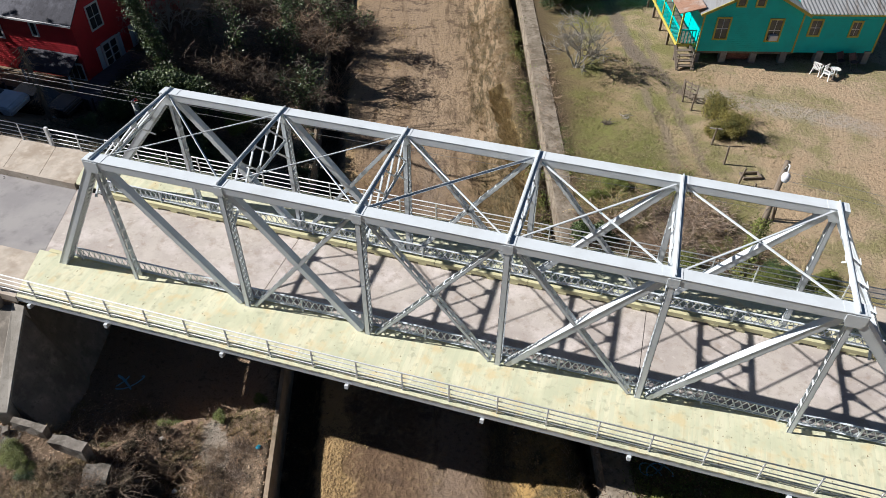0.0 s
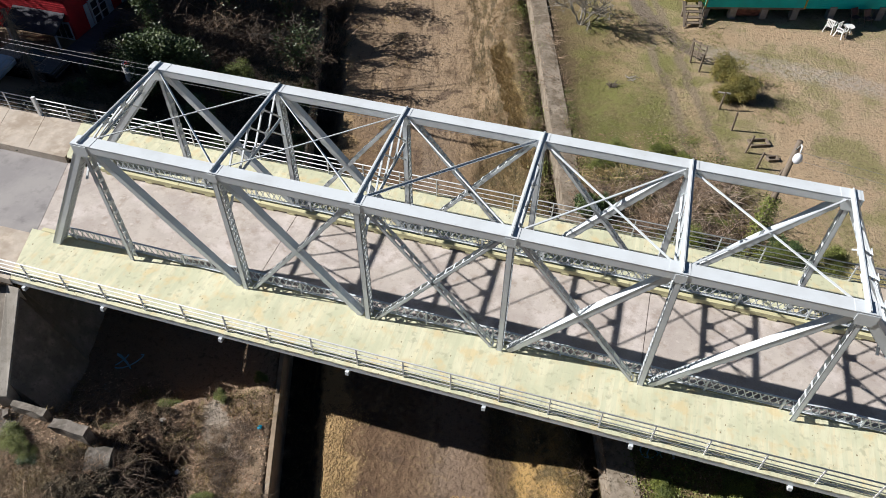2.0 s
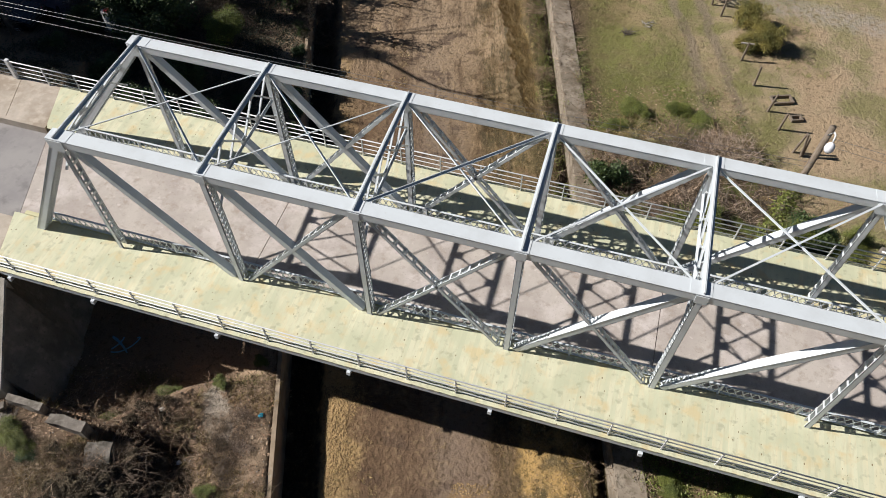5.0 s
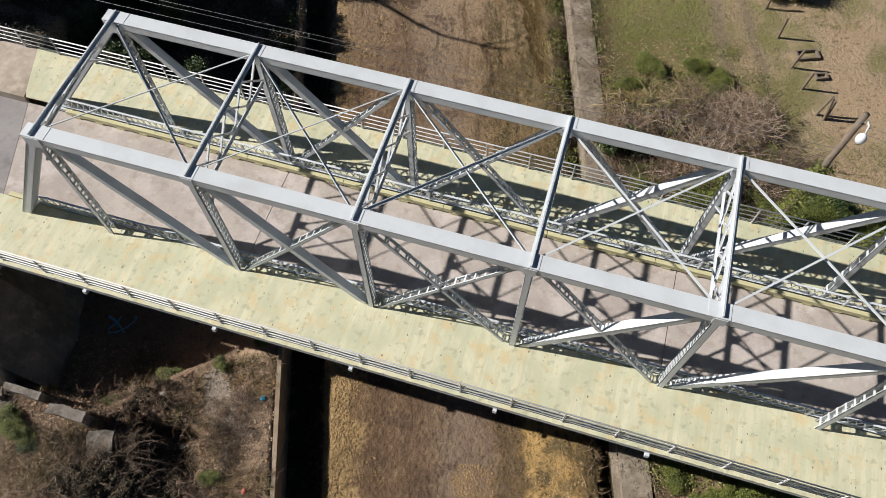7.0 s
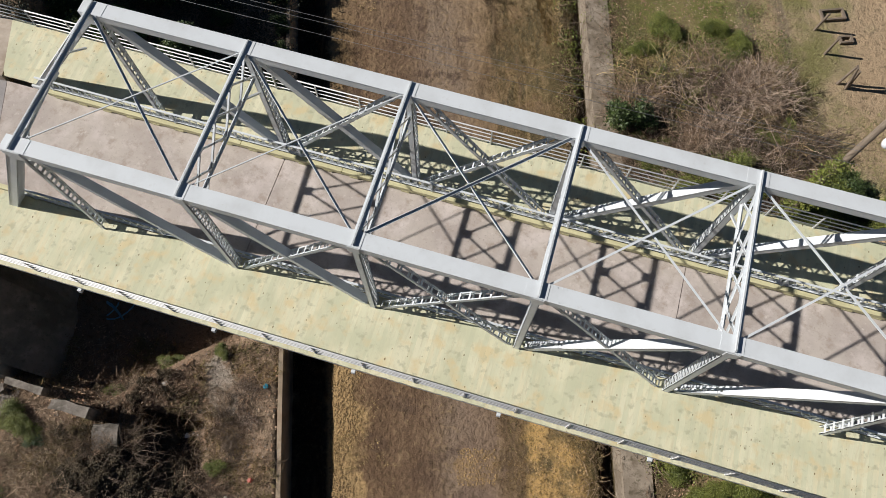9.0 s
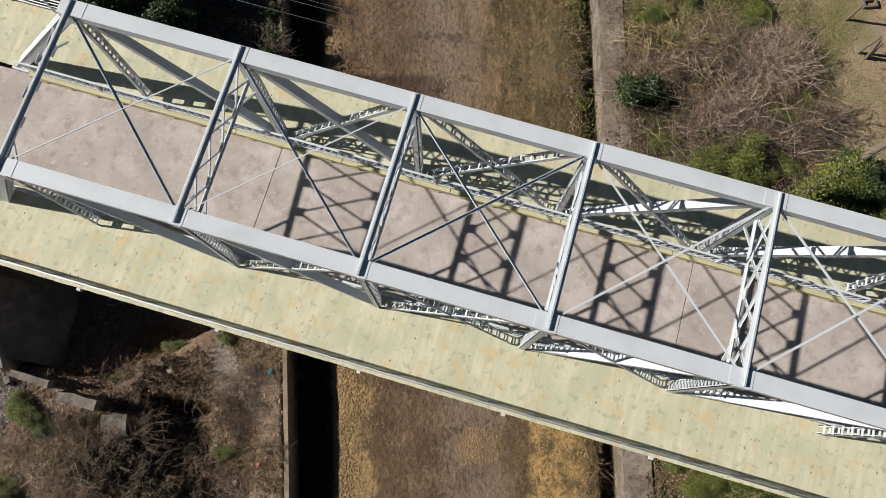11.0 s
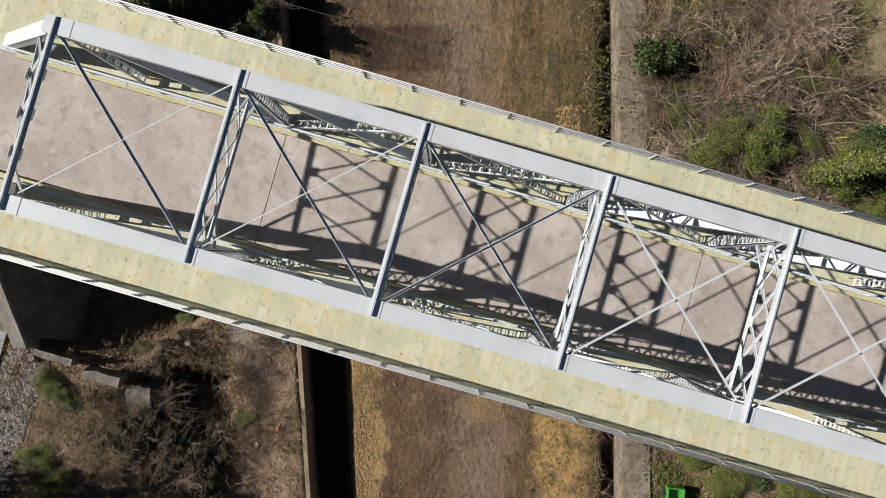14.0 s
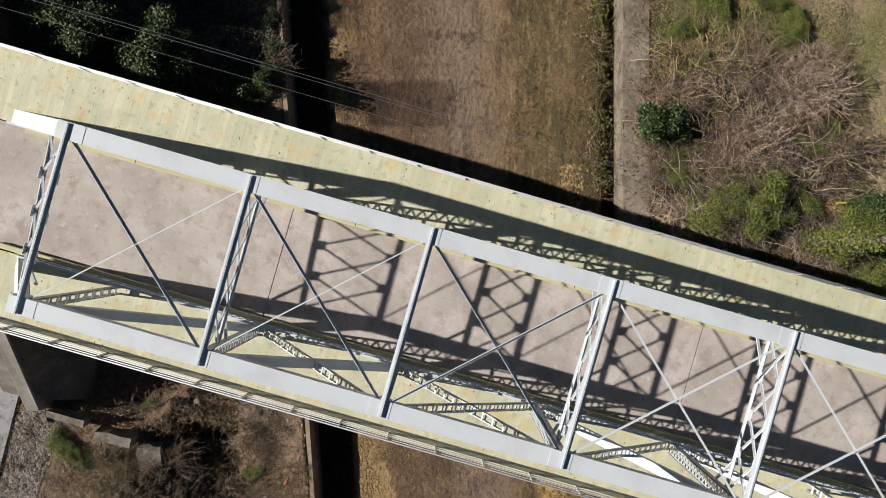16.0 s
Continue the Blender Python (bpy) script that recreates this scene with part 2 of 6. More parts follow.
def truss(y, outer, label):
    t = empty("truss", label, "bridge truss", "bridge trusses")
    zc = H - 0.20
    T = lambda i: Vector((node_x(i, y), y, zc))
    B = lambda i, dz=-0.12: Vector((node_x(i, y), y, dz))
    bm = bmesh.new()
    member(bm, T(1) + Vector((-0.28, 0, 0)), T(6) + Vector((0.28, 0, 0)), 0.42, 0.28, "cover", "lacing")
    part("top_chord", bm, STEEL, t)
    bm = bmesh.new()
    x = -0.2
    while x < 5 * P + 0.2:
        for k in (-1, 1):
            for off in ((0.165, 0.19) if min(x % P, P - x % P) < 0.5 else (0.18,)):
                c = Vector((x, y + k * off, zc + 0.158))
                v = [bm.verts.new(c + Vector((0.010 * math.cos(a), 0.010 * math.sin(a), 0))) for a in (0, 1.26, 2.51, 3.77, 5.03)] + [bm.verts.new(c + Vector((0, 0, 0.005)))]
                for i in range(5):
                    bm.faces.new((v[i], v[(i + 1) % 5], v[5]))
        x += 0.11
    part("rivets", bm, STEEL, t)["kind"] = "stuff"
    for i in range(1, 7):                  # splice plates on the chord
        a, b = (-0.34, 0.20) if i != 1 else (-0.24, 0.42)
        bm = bmesh.new()
        box(bm, (node_x(i) + a, y - 0.213, zc + 0.157), (node_x(i) + b, y + 0.213, zc + 0.166))
        part("splice_plate", bm, STEEL, t)
    for a, b in ((1, 0), (6, 7)):
        bm = bmesh.new()
        foot = B(b, -0.1)
        member(bm, foot, T(a), 0.42, 0.26, "cover", "double")
        part("end_post", bm, STEEL, t)
        bm = bmesh.new()
        box(bm, foot + Vector((-0.3, -0.27, -0.12)), foot + Vector((0.3, 0.27, 0.02)))
        part("bearing_shoe", bm, STEEL, t)
    for i in (1, 6):
        bm = bmesh.new()
        member(bm, B(i), T(i), 0.26, 0.15, "battens", "battens", flange=0.045, rung=(0.45, 0.10))
        part("hanger", bm, STEEL, t)
    for i in (2, 3, 4, 5):
        bm = bmesh.new()
        member(bm, B(i), T(i), 0.34, 0.18, "zigzag", "zigzag", flange=0.05)
        part("post", bm, STEEL, t)
    for a, b in ((1, 2), (2, 3), (6, 5), (5, 4)):
        bm = bmesh.new()
        dx = 0.22 if b > a else -0.22
        member(bm, B(b, 0.02) - Vector((dx * 1.3, 0, 0)), T(a) + Vector((dx * 0.6, 0, -0.05)), 0.235, 0.20, "cover" if b > a else "half", "battens")
        part("diagonal", bm, STEEL, t)
    for a, b in ((2, 3), (3, 4), (4, 3), (5, 4)):
        bm = bmesh.new()
        dx = 0.3 if b > a else -0.3
        member(bm, B(a, 0.05) + Vector((dx, 0, 0)), T(b) - Vector((dx * 0.8, 0, 0.12)), 0.24, 0.11, "battens", "battens", flange=0.035, rung=(0.42, 0.07))
        part("counter_diagonal", bm, STEEL, t)
    for i in range(1, 7):                  # gusset plates at the panel points
        for k in (-1, 1):
            bm = bmesh.new()
            yy = y + k * 0.219
            w0, w1, h = (0.16, 0.11, 0.22) if i not in (1, 6) else (0.26, 0.19, 0.32)
            pts = [(-w0, zc + 0.10), (w0, zc + 0.10), (w0, zc - 0.18), (w1, zc - h), (-w1, zc - h), (-w0, zc - 0.18)]
            lo = [bm.verts.new((node_x(i) + px, yy - 0.008, pz)) for px, pz in pts]
            hi = [bm.verts.new((node_x(i) + px, yy + 0.008, pz)) for px, pz in pts]
            bm.faces.new(lo); bm.faces.new(hi[::-1])
            for j in range(6):
                bm.faces.new((lo[j], hi[j], hi[(j + 1) % 6], lo[(j + 1) % 6]))
            part("gusset_plate", bm, STEEL, t)
    bm = bmesh.new()
    for k in (-1, 1):
        bar(bm, B(0, -0.18), B(7, -0.18), 0.03, 0.2, off=(k * 0.15, 0))
    battens(bm, B(0, -0.18), B(7, -0.18), 0.3, 0.1, step=0.9)
    part("bottom_chord", bm, STEEL, t)
    for i in range(1, 7):
        bm = bmesh.new()
        box(bm, (node_x(i) - 0.42, y - 0.2, -0.10), (node_x(i) + 0.42, y + 0.2, -0.075))
        part("pin_plate", bm, STEEL, t)
    return t


truss(YN, -1, "light grey riveted steel bridge truss beside the footway")
truss(YF, 1, "light grey riveted steel bridge truss beside the footway")

YI0, YI1 = YN + 0.2, YF - 0.2


def sway_frame(i, label, lean=(0.0, 0.0), depth=1.15, panels=4):
    """A top strut with a lower strut and crossed bracing between; lean: how far the lower strut moves along the bridge at its two ends."""
    t = empty("sway_frame", label, "bridge bracing", "sway frames between the trusses")
    x = node_x(i)
    z0 = H - 0.04
    up = lambda y: Vector((x, y, z0))
    dn = lambda y: Vector((x + lean[0] + (lean[1] - lean[0]) * (y - YN) / (YF - YN), y, z0 - depth))
    bm = bmesh.new()
    bar(bm, up(YN - 0.21), up(YF + 0.21), 0.18, 0.016, (1, 0, 0))
    for k in (-1, 1):
        bar(bm, up(YN - 0.19) + Vector((0, 0, 0.06)), up(YF + 0.19) + Vector((0, 0, 0.04)), 0.016, 0.07, (1, 0, 0), (k * 0.012, 0))
    bar(bm, up(YI0) - Vector((0, 0, 0.04)), up(YI1) - Vector((0, 0, 0.04)), 0.016, 0.06, (1, 0, 0))
    part("top_strut", bm, STEEL, t)
    bm = bmesh.new()
    bar(bm, dn(YI0), dn(YI1), 0.11, 0.012, (1, 0, 0), (0, 0.03))
    bar(bm, dn(YI0), dn(YI1), 0.012, 0.15, (1, 0, 0), (0, 0.03))
    part("lower_strut", bm, STEEL, t)
    for j in range(panels):
        a = YI0 + (YI1 - YI0) * j / panels
        b = YI0 + (YI1 - YI0) * (j + 1) / panels
        for c, d in ((a, b), (b, a)):
            bm = bmesh.new()
            bar(bm, up(c) - Vector((0, 0, 0.08)), dn(d) + Vector((0, 0, 0.06)), 0.06, 0.012, (1, 0, 0))
            bar(bm, up(c) - Vector((0, 0, 0.08)), dn(d) + Vector((0, 0, 0.06)), 0.012, 0.06, (1, 0, 0), (0.03, 0))
            part("brace", bm, STEEL, t)
        if j:
            for c in (up(a) - Vector((0, 0, 0.13)), dn(a) + Vector((0, 0, 0.12))):
                bm = bmesh.new()
                bar(bm, c - Vector((0, 0.15, 0)), c + Vector((0, 0.15, 0)), 0.014, 0.2, (1, 0, 0))
                part("gusset", bm, STEEL, t)
    for y, k in ((YI0, 1), (YI1, -1)):
        bm = bmesh.new()
        bar(bm, dn(y + k * 0.0) - Vector((0, 0, 0.75)), dn(y + k * 0.75), 0.07, 0.05, (1, 0, 0))
        part("knee_brace", bm, STEEL, t)
    return t


for i in (2, 3, 4, 5):
    sway_frame(i, "light grey steel sway frame with crossed angles between the trusses")
sway_frame(1, "light grey steel portal frame over the bridge entrance", (-0.72, -1.02), 1.2, 4)
sway_frame(6, "light grey steel portal frame over the bridge entrance", (1.02, 0.72), 1.2, 4)

for i in range(1, 6):
    for ya, yb in ((YI0, YI1), (YI1, YI0)):
        bm = bmesh.new()
        a, b = Vector((node_x(i) + 0.16, ya, H - 0.12)), Vector((node_x(i + 1) - 0.16, yb, H - 0.12))
        if ya > yb:
            a.z -= 0.07; b.z -= 0.07
        thin = ya < yb and i < 3
        w = 0.032 if thin else (0.055 if i > 3 else 0.062)
        bar(bm, a, b, w, 0.012, (0, 1, 0))
        up = Vector((0, 0, w / 2))
        s = frame_of(a, b, (0, 1, 0))[1] * (w / 2)
        if s.x > 0:
            s = -s
        if thin or i >= 4:
            bar(bm, a - up, b - up, 0.012, w, (0, 1, 0))
        else:
            bar(bm, a + up + s, b + up + s, 0.014, w, (0, 1, 0))
        ob = part("lateral_brace", bm, STEEL)
        tagged(ob, "thin light grey steel diagonal brace between the top chords", "bridge brace", "top lateral braces")


def lattice_rail(y):
    t = empty("lattice_railing", "light grey riveted lattice railing inside the truss", "railing", "lattice railings of the roadway")
    z0, z1 = 0.10, 0.56
    x0, x1 = node_x(0, y) + 0.15, node_x(7, y) - 0.15
    for name, z in (("top_bar", z1), ("bottom_bar", z0)):
        bm = bmesh.new()
        bar(bm, (x0, y, z), (x1, y, z), 0.07, 0.012)
        bar(bm, (x0, y, z), (x1, y, z), 0.012, 0.07, off=(0.03, -0.03 if z == z1 else 0.03))
        part(name, bm, STEEL, t)
    bm = bmesh.new()
    k = int((x1 - x0) / 0.24)
    st = (x1 - x0) / k
    for i in range(k):
        bar(bm, (x0 + i * st, y - 0.012, z0), (x0 + (i + 1) * st, y - 0.012, z1), 0.008, 0.035)
        bar(bm, (x0 + (i + 1) * st, y + 0.012, z0), (x0 + i * st, y + 0.012, z1), 0.008, 0.035)
    part("lattice", bm, STEEL, t)
    for i in range(15):
        bm = bmesh.new()
        x = node_x(0, y) + 0.6 + i * P / 2
        bar(bm, (x, y, -0.2), (x, y, z1), 0.06, 0.06)
        part("upright", bm, STEEL, t)
    return t


lattice_rail(0.455)
lattice_rail(4.365)


# ---- deck ----
def slab(name, mat, x0, x1, y0, y1, z1, thick, skew0=False, skew1=False):
    bm = bmesh.new()
    v = box(bm, (x0, y0, z1 - thick), (x1, y1, z1))
    for q in v:
        if (abs(q.co.x - x0) < 1e-4 and skew0) or (abs(q.co.x - x1) < 1e-4 and skew1):
            q.co.x -= SKEW * q.co.y
    return part(name, bm, mat)


XL, XR = -4.40, 28.2                       # ends of the deck on the bridge line, cut on the skew
road = empty("road_deck", "pinkish grey concrete bridge roadway with cross joints", "road", kind="structure")
cuts = [XL] + [P, 4 * P] + [XR]
for k, (a, b) in enumerate(zip(cuts, cuts[1:])):
    s = slab("slab", ROADC, a + 0.012, b - 0.012, 0.46, 4.36, ROAD, 0.22, k == 0, k == len(cuts) - 2)
    s.parent = road
bm = bmesh.new()
for y in (1.0, 1.8, 2.4, 3.0, 3.8):
    bar(bm, (-4.2, y, -0.68), (28, y, -0.68), 0.16, 0.4)
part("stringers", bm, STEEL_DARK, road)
for i in range(1, 7):
    bm = bmesh.new()
    x = node_x(i)
    bar(bm, (x, 0.0, -0.75), (x, 4.84, -0.75), 0.02, 0.55, (1, 0, 0))
    bar(bm, (x, 0.0, -0.49), (x, 4.84, -0.49), 0.22, 0.025, (1, 0, 0))
    bar(bm, (x, 0.0, -1.02), (x, 4.84, -1.02), 0.22, 0.025, (1, 0, 0))
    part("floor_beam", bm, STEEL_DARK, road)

for y in (0.535, 4.29):
    t = empty("timber_kerb", "pale treated timber kerb raised on blocks", "kerb", "timber kerbs of the roadway")
    x = -4.2
    while x < 27.5:
        bm = bmesh.new()
        box(bm, (x, y - 0.08, ROAD + 0.09), (min(x + 3.6, 27.8), y + 0.08, ROAD + 0.27))
        part("kerb_timber", bm, TIMBER, t)
        for dx in (0.4, 1.3, 2.2, 3.1):
            bm = bmesh.new()
            box(bm, (x + dx - 0.15, y - 0.09, ROAD), (x + dx + 0.15, y + 0.09, ROAD + 0.09))
            part("kerb_block", bm, TIMBER, t)
        x += 3.62


def footway(y0, y1, edge, name_label):
    """Footway of boards laid across, on joists, with a steel edge beam and a bracket at each panel point."""
    t = empty("footway", name_label, "walkway", "footways along the bridge")
    for y in (y0 + 0.25, (y0 + y1) / 2, y1 - 0.25):
        bm = bmesh.new()
        bar(bm, (XL - SKEW * y + 0.1, y, -0.17), (XR - SKEW * y, y, -0.17), 0.10, 0.24)
        part("joist", bm, TIMBER, t)
    ye = y0 if edge < 0 else y1
    bm = bmesh.new()
    bar(bm, (XL - SKEW * ye, ye - edge * 0.03, -0.16), (XR - SKEW * ye, ye - edge * 0.03, -0.16), 0.03, 0.22)
    part("edge_beam", bm, STEEL, t)
    for i in range(8):
        bm = bmesh.new()
        yi = YN if edge < 0 else YF
        x = node_x(i, yi)
        bar(bm, (x, yi, -0.55), (x, ye + edge * 0.08, -0.36), 0.12, 0.16, (1, 0, 0))
        part("bracket", bm, STEEL, t)
    return t


near_walk = footway(-1.93, 0.42, -1, "pale yellow treated timber footway boards along the bridge edge")
far_walk = footway(4.40, 6.71, 1, "pale yellow treated timber footway boards along the bridge edge")


def railing(y, x0, x1, label):
    t = empty("railing", label, "railing", "pipe railings of the footways")
    n = round((x1 - x0) / (P / 3))
    xs = [x0 + (x1 - x0) * k / n for k in range(n + 1)]
    bm = bmesh.new()
    box(bm, (-0.020, -0.022, -0.22), (0.020, 0.022, 0.85))
    first = part("railing_post", bm, RAIL, t)
    first.location = (xs[0], y, 0)
    for x in xs[1:]:
        o = new("railing_post", first.data)
        o.parent, o.location = t, (x, y, 0)
    for z, r in ((0.86, 0.024), (0.63, 0.018), (0.40, 0.018), (0.17, 0.018)):
        bm = bmesh.new()
        tube(bm, [(x0, y, z), (x1, y, z)], r, 8)
        part("top_rail" if z > 1 else "rail", bm, RAIL, t, smooth=True)
    return t


railing(-1.81, -P - P / 3 * 5, 5 * P + END + 2.0, "light grey steel pipe railing along the footway edge")
railing(6.60, -P / 3 * 4 + 0.3, 5 * P + END + 2.0, "light grey steel pipe railing along the footway edge")

# ---- ground ----
CA, SA = math.cos(radians(16.2)), math.sin(radians(16.2))


def W(u, v, z=0.0):
    """From the channel's axes (u across, v along) to the world."""
    return Vector((u * CA - v * SA, u * SA + v * CA, z))


def smooth(a, b, x):
    t = min(1, max(0, (x - a) / (b - a)))
    return t * t * (3 - 2 * t)


def warp(u, v):
    """The channel's west wall runs three and a half degrees off the axis; this straightens it."""
    return u + (0.062 * (min(40, max(-20, v)) + 2) + 0.37) * smooth(14, 9, u)


def ground_z(u, v):
    x, y = u * CA - v * SA, u * SA + v * CA
    across, u = u, warp(u, v)
    n1 = noise.noise(Vector((u * 0.25, v * 0.25, 0)))
    n2 = noise.noise(Vector((u * 1.1, v * 1.1, 5)))
    if u < 5.35:
        z = -3.08 - 1.32 * smooth(-2.4, 4.2, u) + 0.12 * n1 + 0.05 * n2
    elif u < 16.88:
        z = -5.65 + 0.06 * n1 + 0.05 * n2
        z += 1.35 * smooth(13.0, 16.2, u) - 1.4 * smooth(16.38, 16.55, u)
        z += 0.15 * smooth(9.0, 6.8, u)
        z -= 0.75 * smooth(7.0, 6.3, u)
    else:
        z = -3.30 + 0.25 * smooth(17.5, 22, u) + 0.08 * n1 + 0.03 * n2
    # the hollow below the deck beside the west abutment
    if u < 5.3:
        edge = -5.15 + 1.3 * smooth(0.6, 1.8, x) + 1.5 * smooth(1.4, 3.2, x) + 0.9 * smooth(3.0, 5.0, x)
        z -= 0.90 * smooth(0.0, 0.7, y - edge) * smooth(9.0, 7.0, y) * smooth(5.0, 3.6, u)
        # a pit beyond the broken slabs
        z -= 1.30 * smooth(1.0, 0.70, math.hypot((across - 0.95) / 1.95, (v + 5.36 + 0.06 * across) / 0.46))
        z -= 0.50 * smooth(1.0, 0.6, math.hypot((across - 1.75) / 1.1, (v + 6.6) / 1.1))
    # a shallow dug plot with a ridge of spoil at its end
    if 7.0 < across < 10.6 and 5.9 < v < 8.4:
        z -= 0.13 * smooth(7.2, 7.6, across) * smooth(10.30, 10.22, across) * smooth(6.2, 6.35, v) * smooth(8.05, 7.9, v)
        z += 0.16 * smooth(0.26, 0.05, abs(across - 10.40 - 0.08 * n2)) * smooth(6.1, 6.3, v) * smooth(8.1, 7.9, v)
    # approach banks at both ends
    e = -4.5 - SKEW * y - x
    if e > -0.6:
        top = -0.42
        near = smooth(-2.22, -2.14, y)
        far = smooth(13.5, 7.2, y)
        w = near * far * smooth(-0.6, 0.0, e)
        z = z + (top - z) * w
    e = x - 28.3 + SKEW * y
    if e > -0.5:
        w = smooth(-6.0, -2.3, y) * smooth(11.5, 7.2, y) * smooth(-0.5, 0.3, e)
        z = z + (-0.42 - z) * w
    return z


def lines(spans):
    out = []
    for a, b, st in spans:
        k = max(1, round((b - a) / st))
        out += [a + (b - a) * i / k for i in range(k)]
    return out + [spans[-1][1]]


def ground_sheet():
    us = lines([(-900, -200, 100), (-200, -60, 20), (-60, -25, 2.5), (-25, -8, 0.6), (-8, 5.30, 0.2), (5.30, 5.4, 0.1), (5.4, 16.86, 0.18), (16.86, 16.9, 0.04), (16.9, 30, 0.22), (30, 60, 1.2), (60, 200, 20), (200, 900, 100)])
    vs = lines([(-900, -200, 100), (-200, -40, 16), (-40, -14, 1.3), (-14, 14, 0.2), (14, 40, 0.4), (40, 80, 2), (80, 200, 20), (200, 900, 100)])
    verts, faces = [], []
    nu = len(us)
    for v in vs:
        for u in us:
            q = u - (warp(5.0, v) - 5.0) * smooth(-12, 4, u) * smooth(14, 9, u)
            verts.append(W(q, v, ground_z(q, v)))
    for j in range(len(vs) - 1):
        for i in range(nu - 1):
            a = j * nu + i
            faces.append((a, a + 1, a + 1 + nu, a + nu))
    me = bpy.data.meshes.new("ground")
    me.from_pydata(verts, [], faces)
    for p in me.polygons:
        p.use_smooth = True
    return tagged(new("ground", me), "dry winter grass and bare brown earth", "ground", kind="structure")


def ground_material():
    """Soil, litter, straw and grass in bands along the channel, with wheel tracks and a gravel drive; shade is painted
    in beside the west wall and under the vines.
    """
    m = bpy.data.materials.new("ground_soil")
    m.use_nodes = True
    nt = m.node_tree
    n, l = nt.nodes, nt.links
    bsdf = n["Principled BSDF"]
    bsdf.inputs["Roughness"].default_value = 0.95
    bsdf.inputs["Specular IOR Level"].default_value = 0.2
    pos = n.new("ShaderNodeNewGeometry")
    mp = n.new("ShaderNodeMapping")
    mp.inputs["Rotation"].default_value = (0, 0, -radians(16.2))
    l.new(pos.outputs["Position"], mp.inputs[0])
    sp = n.new("ShaderNodeSeparateXYZ")
    l.new(mp.outputs[0], sp.inputs[0])
    u0, v = sp.outputs[0], sp.outputs[1]

    def put(x, sock):
        if isinstance(x, (int, float)):
            sock.default_value = x
        else:
            l.new(x, sock)

    def op(kind, a, b=0.0):
        q = n.new("ShaderNodeMath"); q.operation = kind
        put(a, q.inputs[0]); put(b, q.inputs[1])
        return q.outputs[0]

    def rng(x, a, b, lo=0.0, hi=1.0):
        q = n.new("ShaderNodeMapRange"); q.interpolation_type = "SMOOTHSTEP"
        put(x, q.inputs["Value"])
        for key, val in (("From Min", a), ("From Max", b), ("To Min", lo), ("To Max", hi)):
            q.inputs[key].default_value = val
        return q.outputs[0]

    def noi(scale, detail=6.0, stretch=(1, 1, 1), rough=0.6):
        k = n.new("ShaderNodeMapping")
        k.inputs["Scale"].default_value = stretch
        l.new(mp.outputs[0], k.inputs[0])
        q = n.new("ShaderNodeTexNoise")
        q.inputs["Scale"].default_value, q.inputs["Detail"].default_value, q.inputs["Roughness"].default_value = scale, detail, rough
        l.new(k.outputs[0], q.inputs["Vector"])
        return q.outputs["Fac"]

    def mix(fac, a, b):
        q = n.new("ShaderNodeMix"); q.data_type = "RGBA"
        put(fac, q.inputs["Factor"])
        for col, key in ((a, "A"), (b, "B")):
            if isinstance(col, tuple):
                q.inputs[key].default_value = (*col, 1)
            else:
                l.new(col, q.inputs[key])
        return q.outputs["Result"]

    clamped = op("MINIMUM", op("MAXIMUM", v, -20.0), 40.0)
    u = op("ADD", u0, op("MULTIPLY", op("ADD", op("MULTIPLY", clamped, 0.062), 0.494), rng(u0, 14.0, 9.0)))
    big, mid, fine, grit = noi(0.3), noi(1.3), noi(5.0), noi(22.0, 4.0)
    along = noi(1.0, 6.0, (2.2, 0.35, 1))
    uw = op("ADD", u, op("MULTIPLY", op("SUBTRACT", mid, 0.5), 1.7))
    ramp = n.new("ShaderNodeValToRGB")
    el = ramp.color_ramp.elements
    # 5.5 to 6.75: the west wall's shade, painted near-black into the bed
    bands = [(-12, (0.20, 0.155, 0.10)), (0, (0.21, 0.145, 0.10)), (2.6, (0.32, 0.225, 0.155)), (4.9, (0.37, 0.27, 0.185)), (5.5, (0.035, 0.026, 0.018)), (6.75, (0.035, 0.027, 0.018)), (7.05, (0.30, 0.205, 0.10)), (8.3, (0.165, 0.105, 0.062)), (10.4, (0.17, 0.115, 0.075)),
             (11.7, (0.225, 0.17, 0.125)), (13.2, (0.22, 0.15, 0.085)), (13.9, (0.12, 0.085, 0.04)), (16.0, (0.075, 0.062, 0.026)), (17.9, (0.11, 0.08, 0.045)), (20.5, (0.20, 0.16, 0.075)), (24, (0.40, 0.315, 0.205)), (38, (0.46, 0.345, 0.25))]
    lo, hi = -12.0, 38.0
    while len(el) < len(bands):
        el.new(0.5)
    for e, (p_, c) in zip(el, bands):
        e.position, e.color = (p_ - lo) / (hi - lo), (*c, 1)
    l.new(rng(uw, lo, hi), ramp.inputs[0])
    for lk in list(ramp.inputs[0].links):
        lk.from_node.interpolation_type = "LINEAR"
    col = ramp.outputs[0]
    # far along the channel the bed is paler straw
    bed = op("MULTIPLY", rng(u, 5.6, 7.4), rng(u, 16.2, 15.0))
    col = mix(op("MULTIPLY", op("MULTIPLY", bed, rng(v, 10.5, 20.0)), 0.75), col, (0.34, 0.25, 0.165))
    col = mix(op("MULTIPLY", op("MULTIPLY", bed, rng(fine, 0.5, 0.68)), 0.6), col, (0.31, 0.225, 0.125))
    col = mix(op("MULTIPLY", op("MULTIPLY", bed, rng(along, 0.52, 0.68)), 0.7), col, (0.10, 0.065, 0.04))
    rows_ = noi(1.0, 5.0, (3.4, 0.55, 1), 0.7)
    damp = noi(0.75, 5.0, (1, 1.3, 1), 0.65)
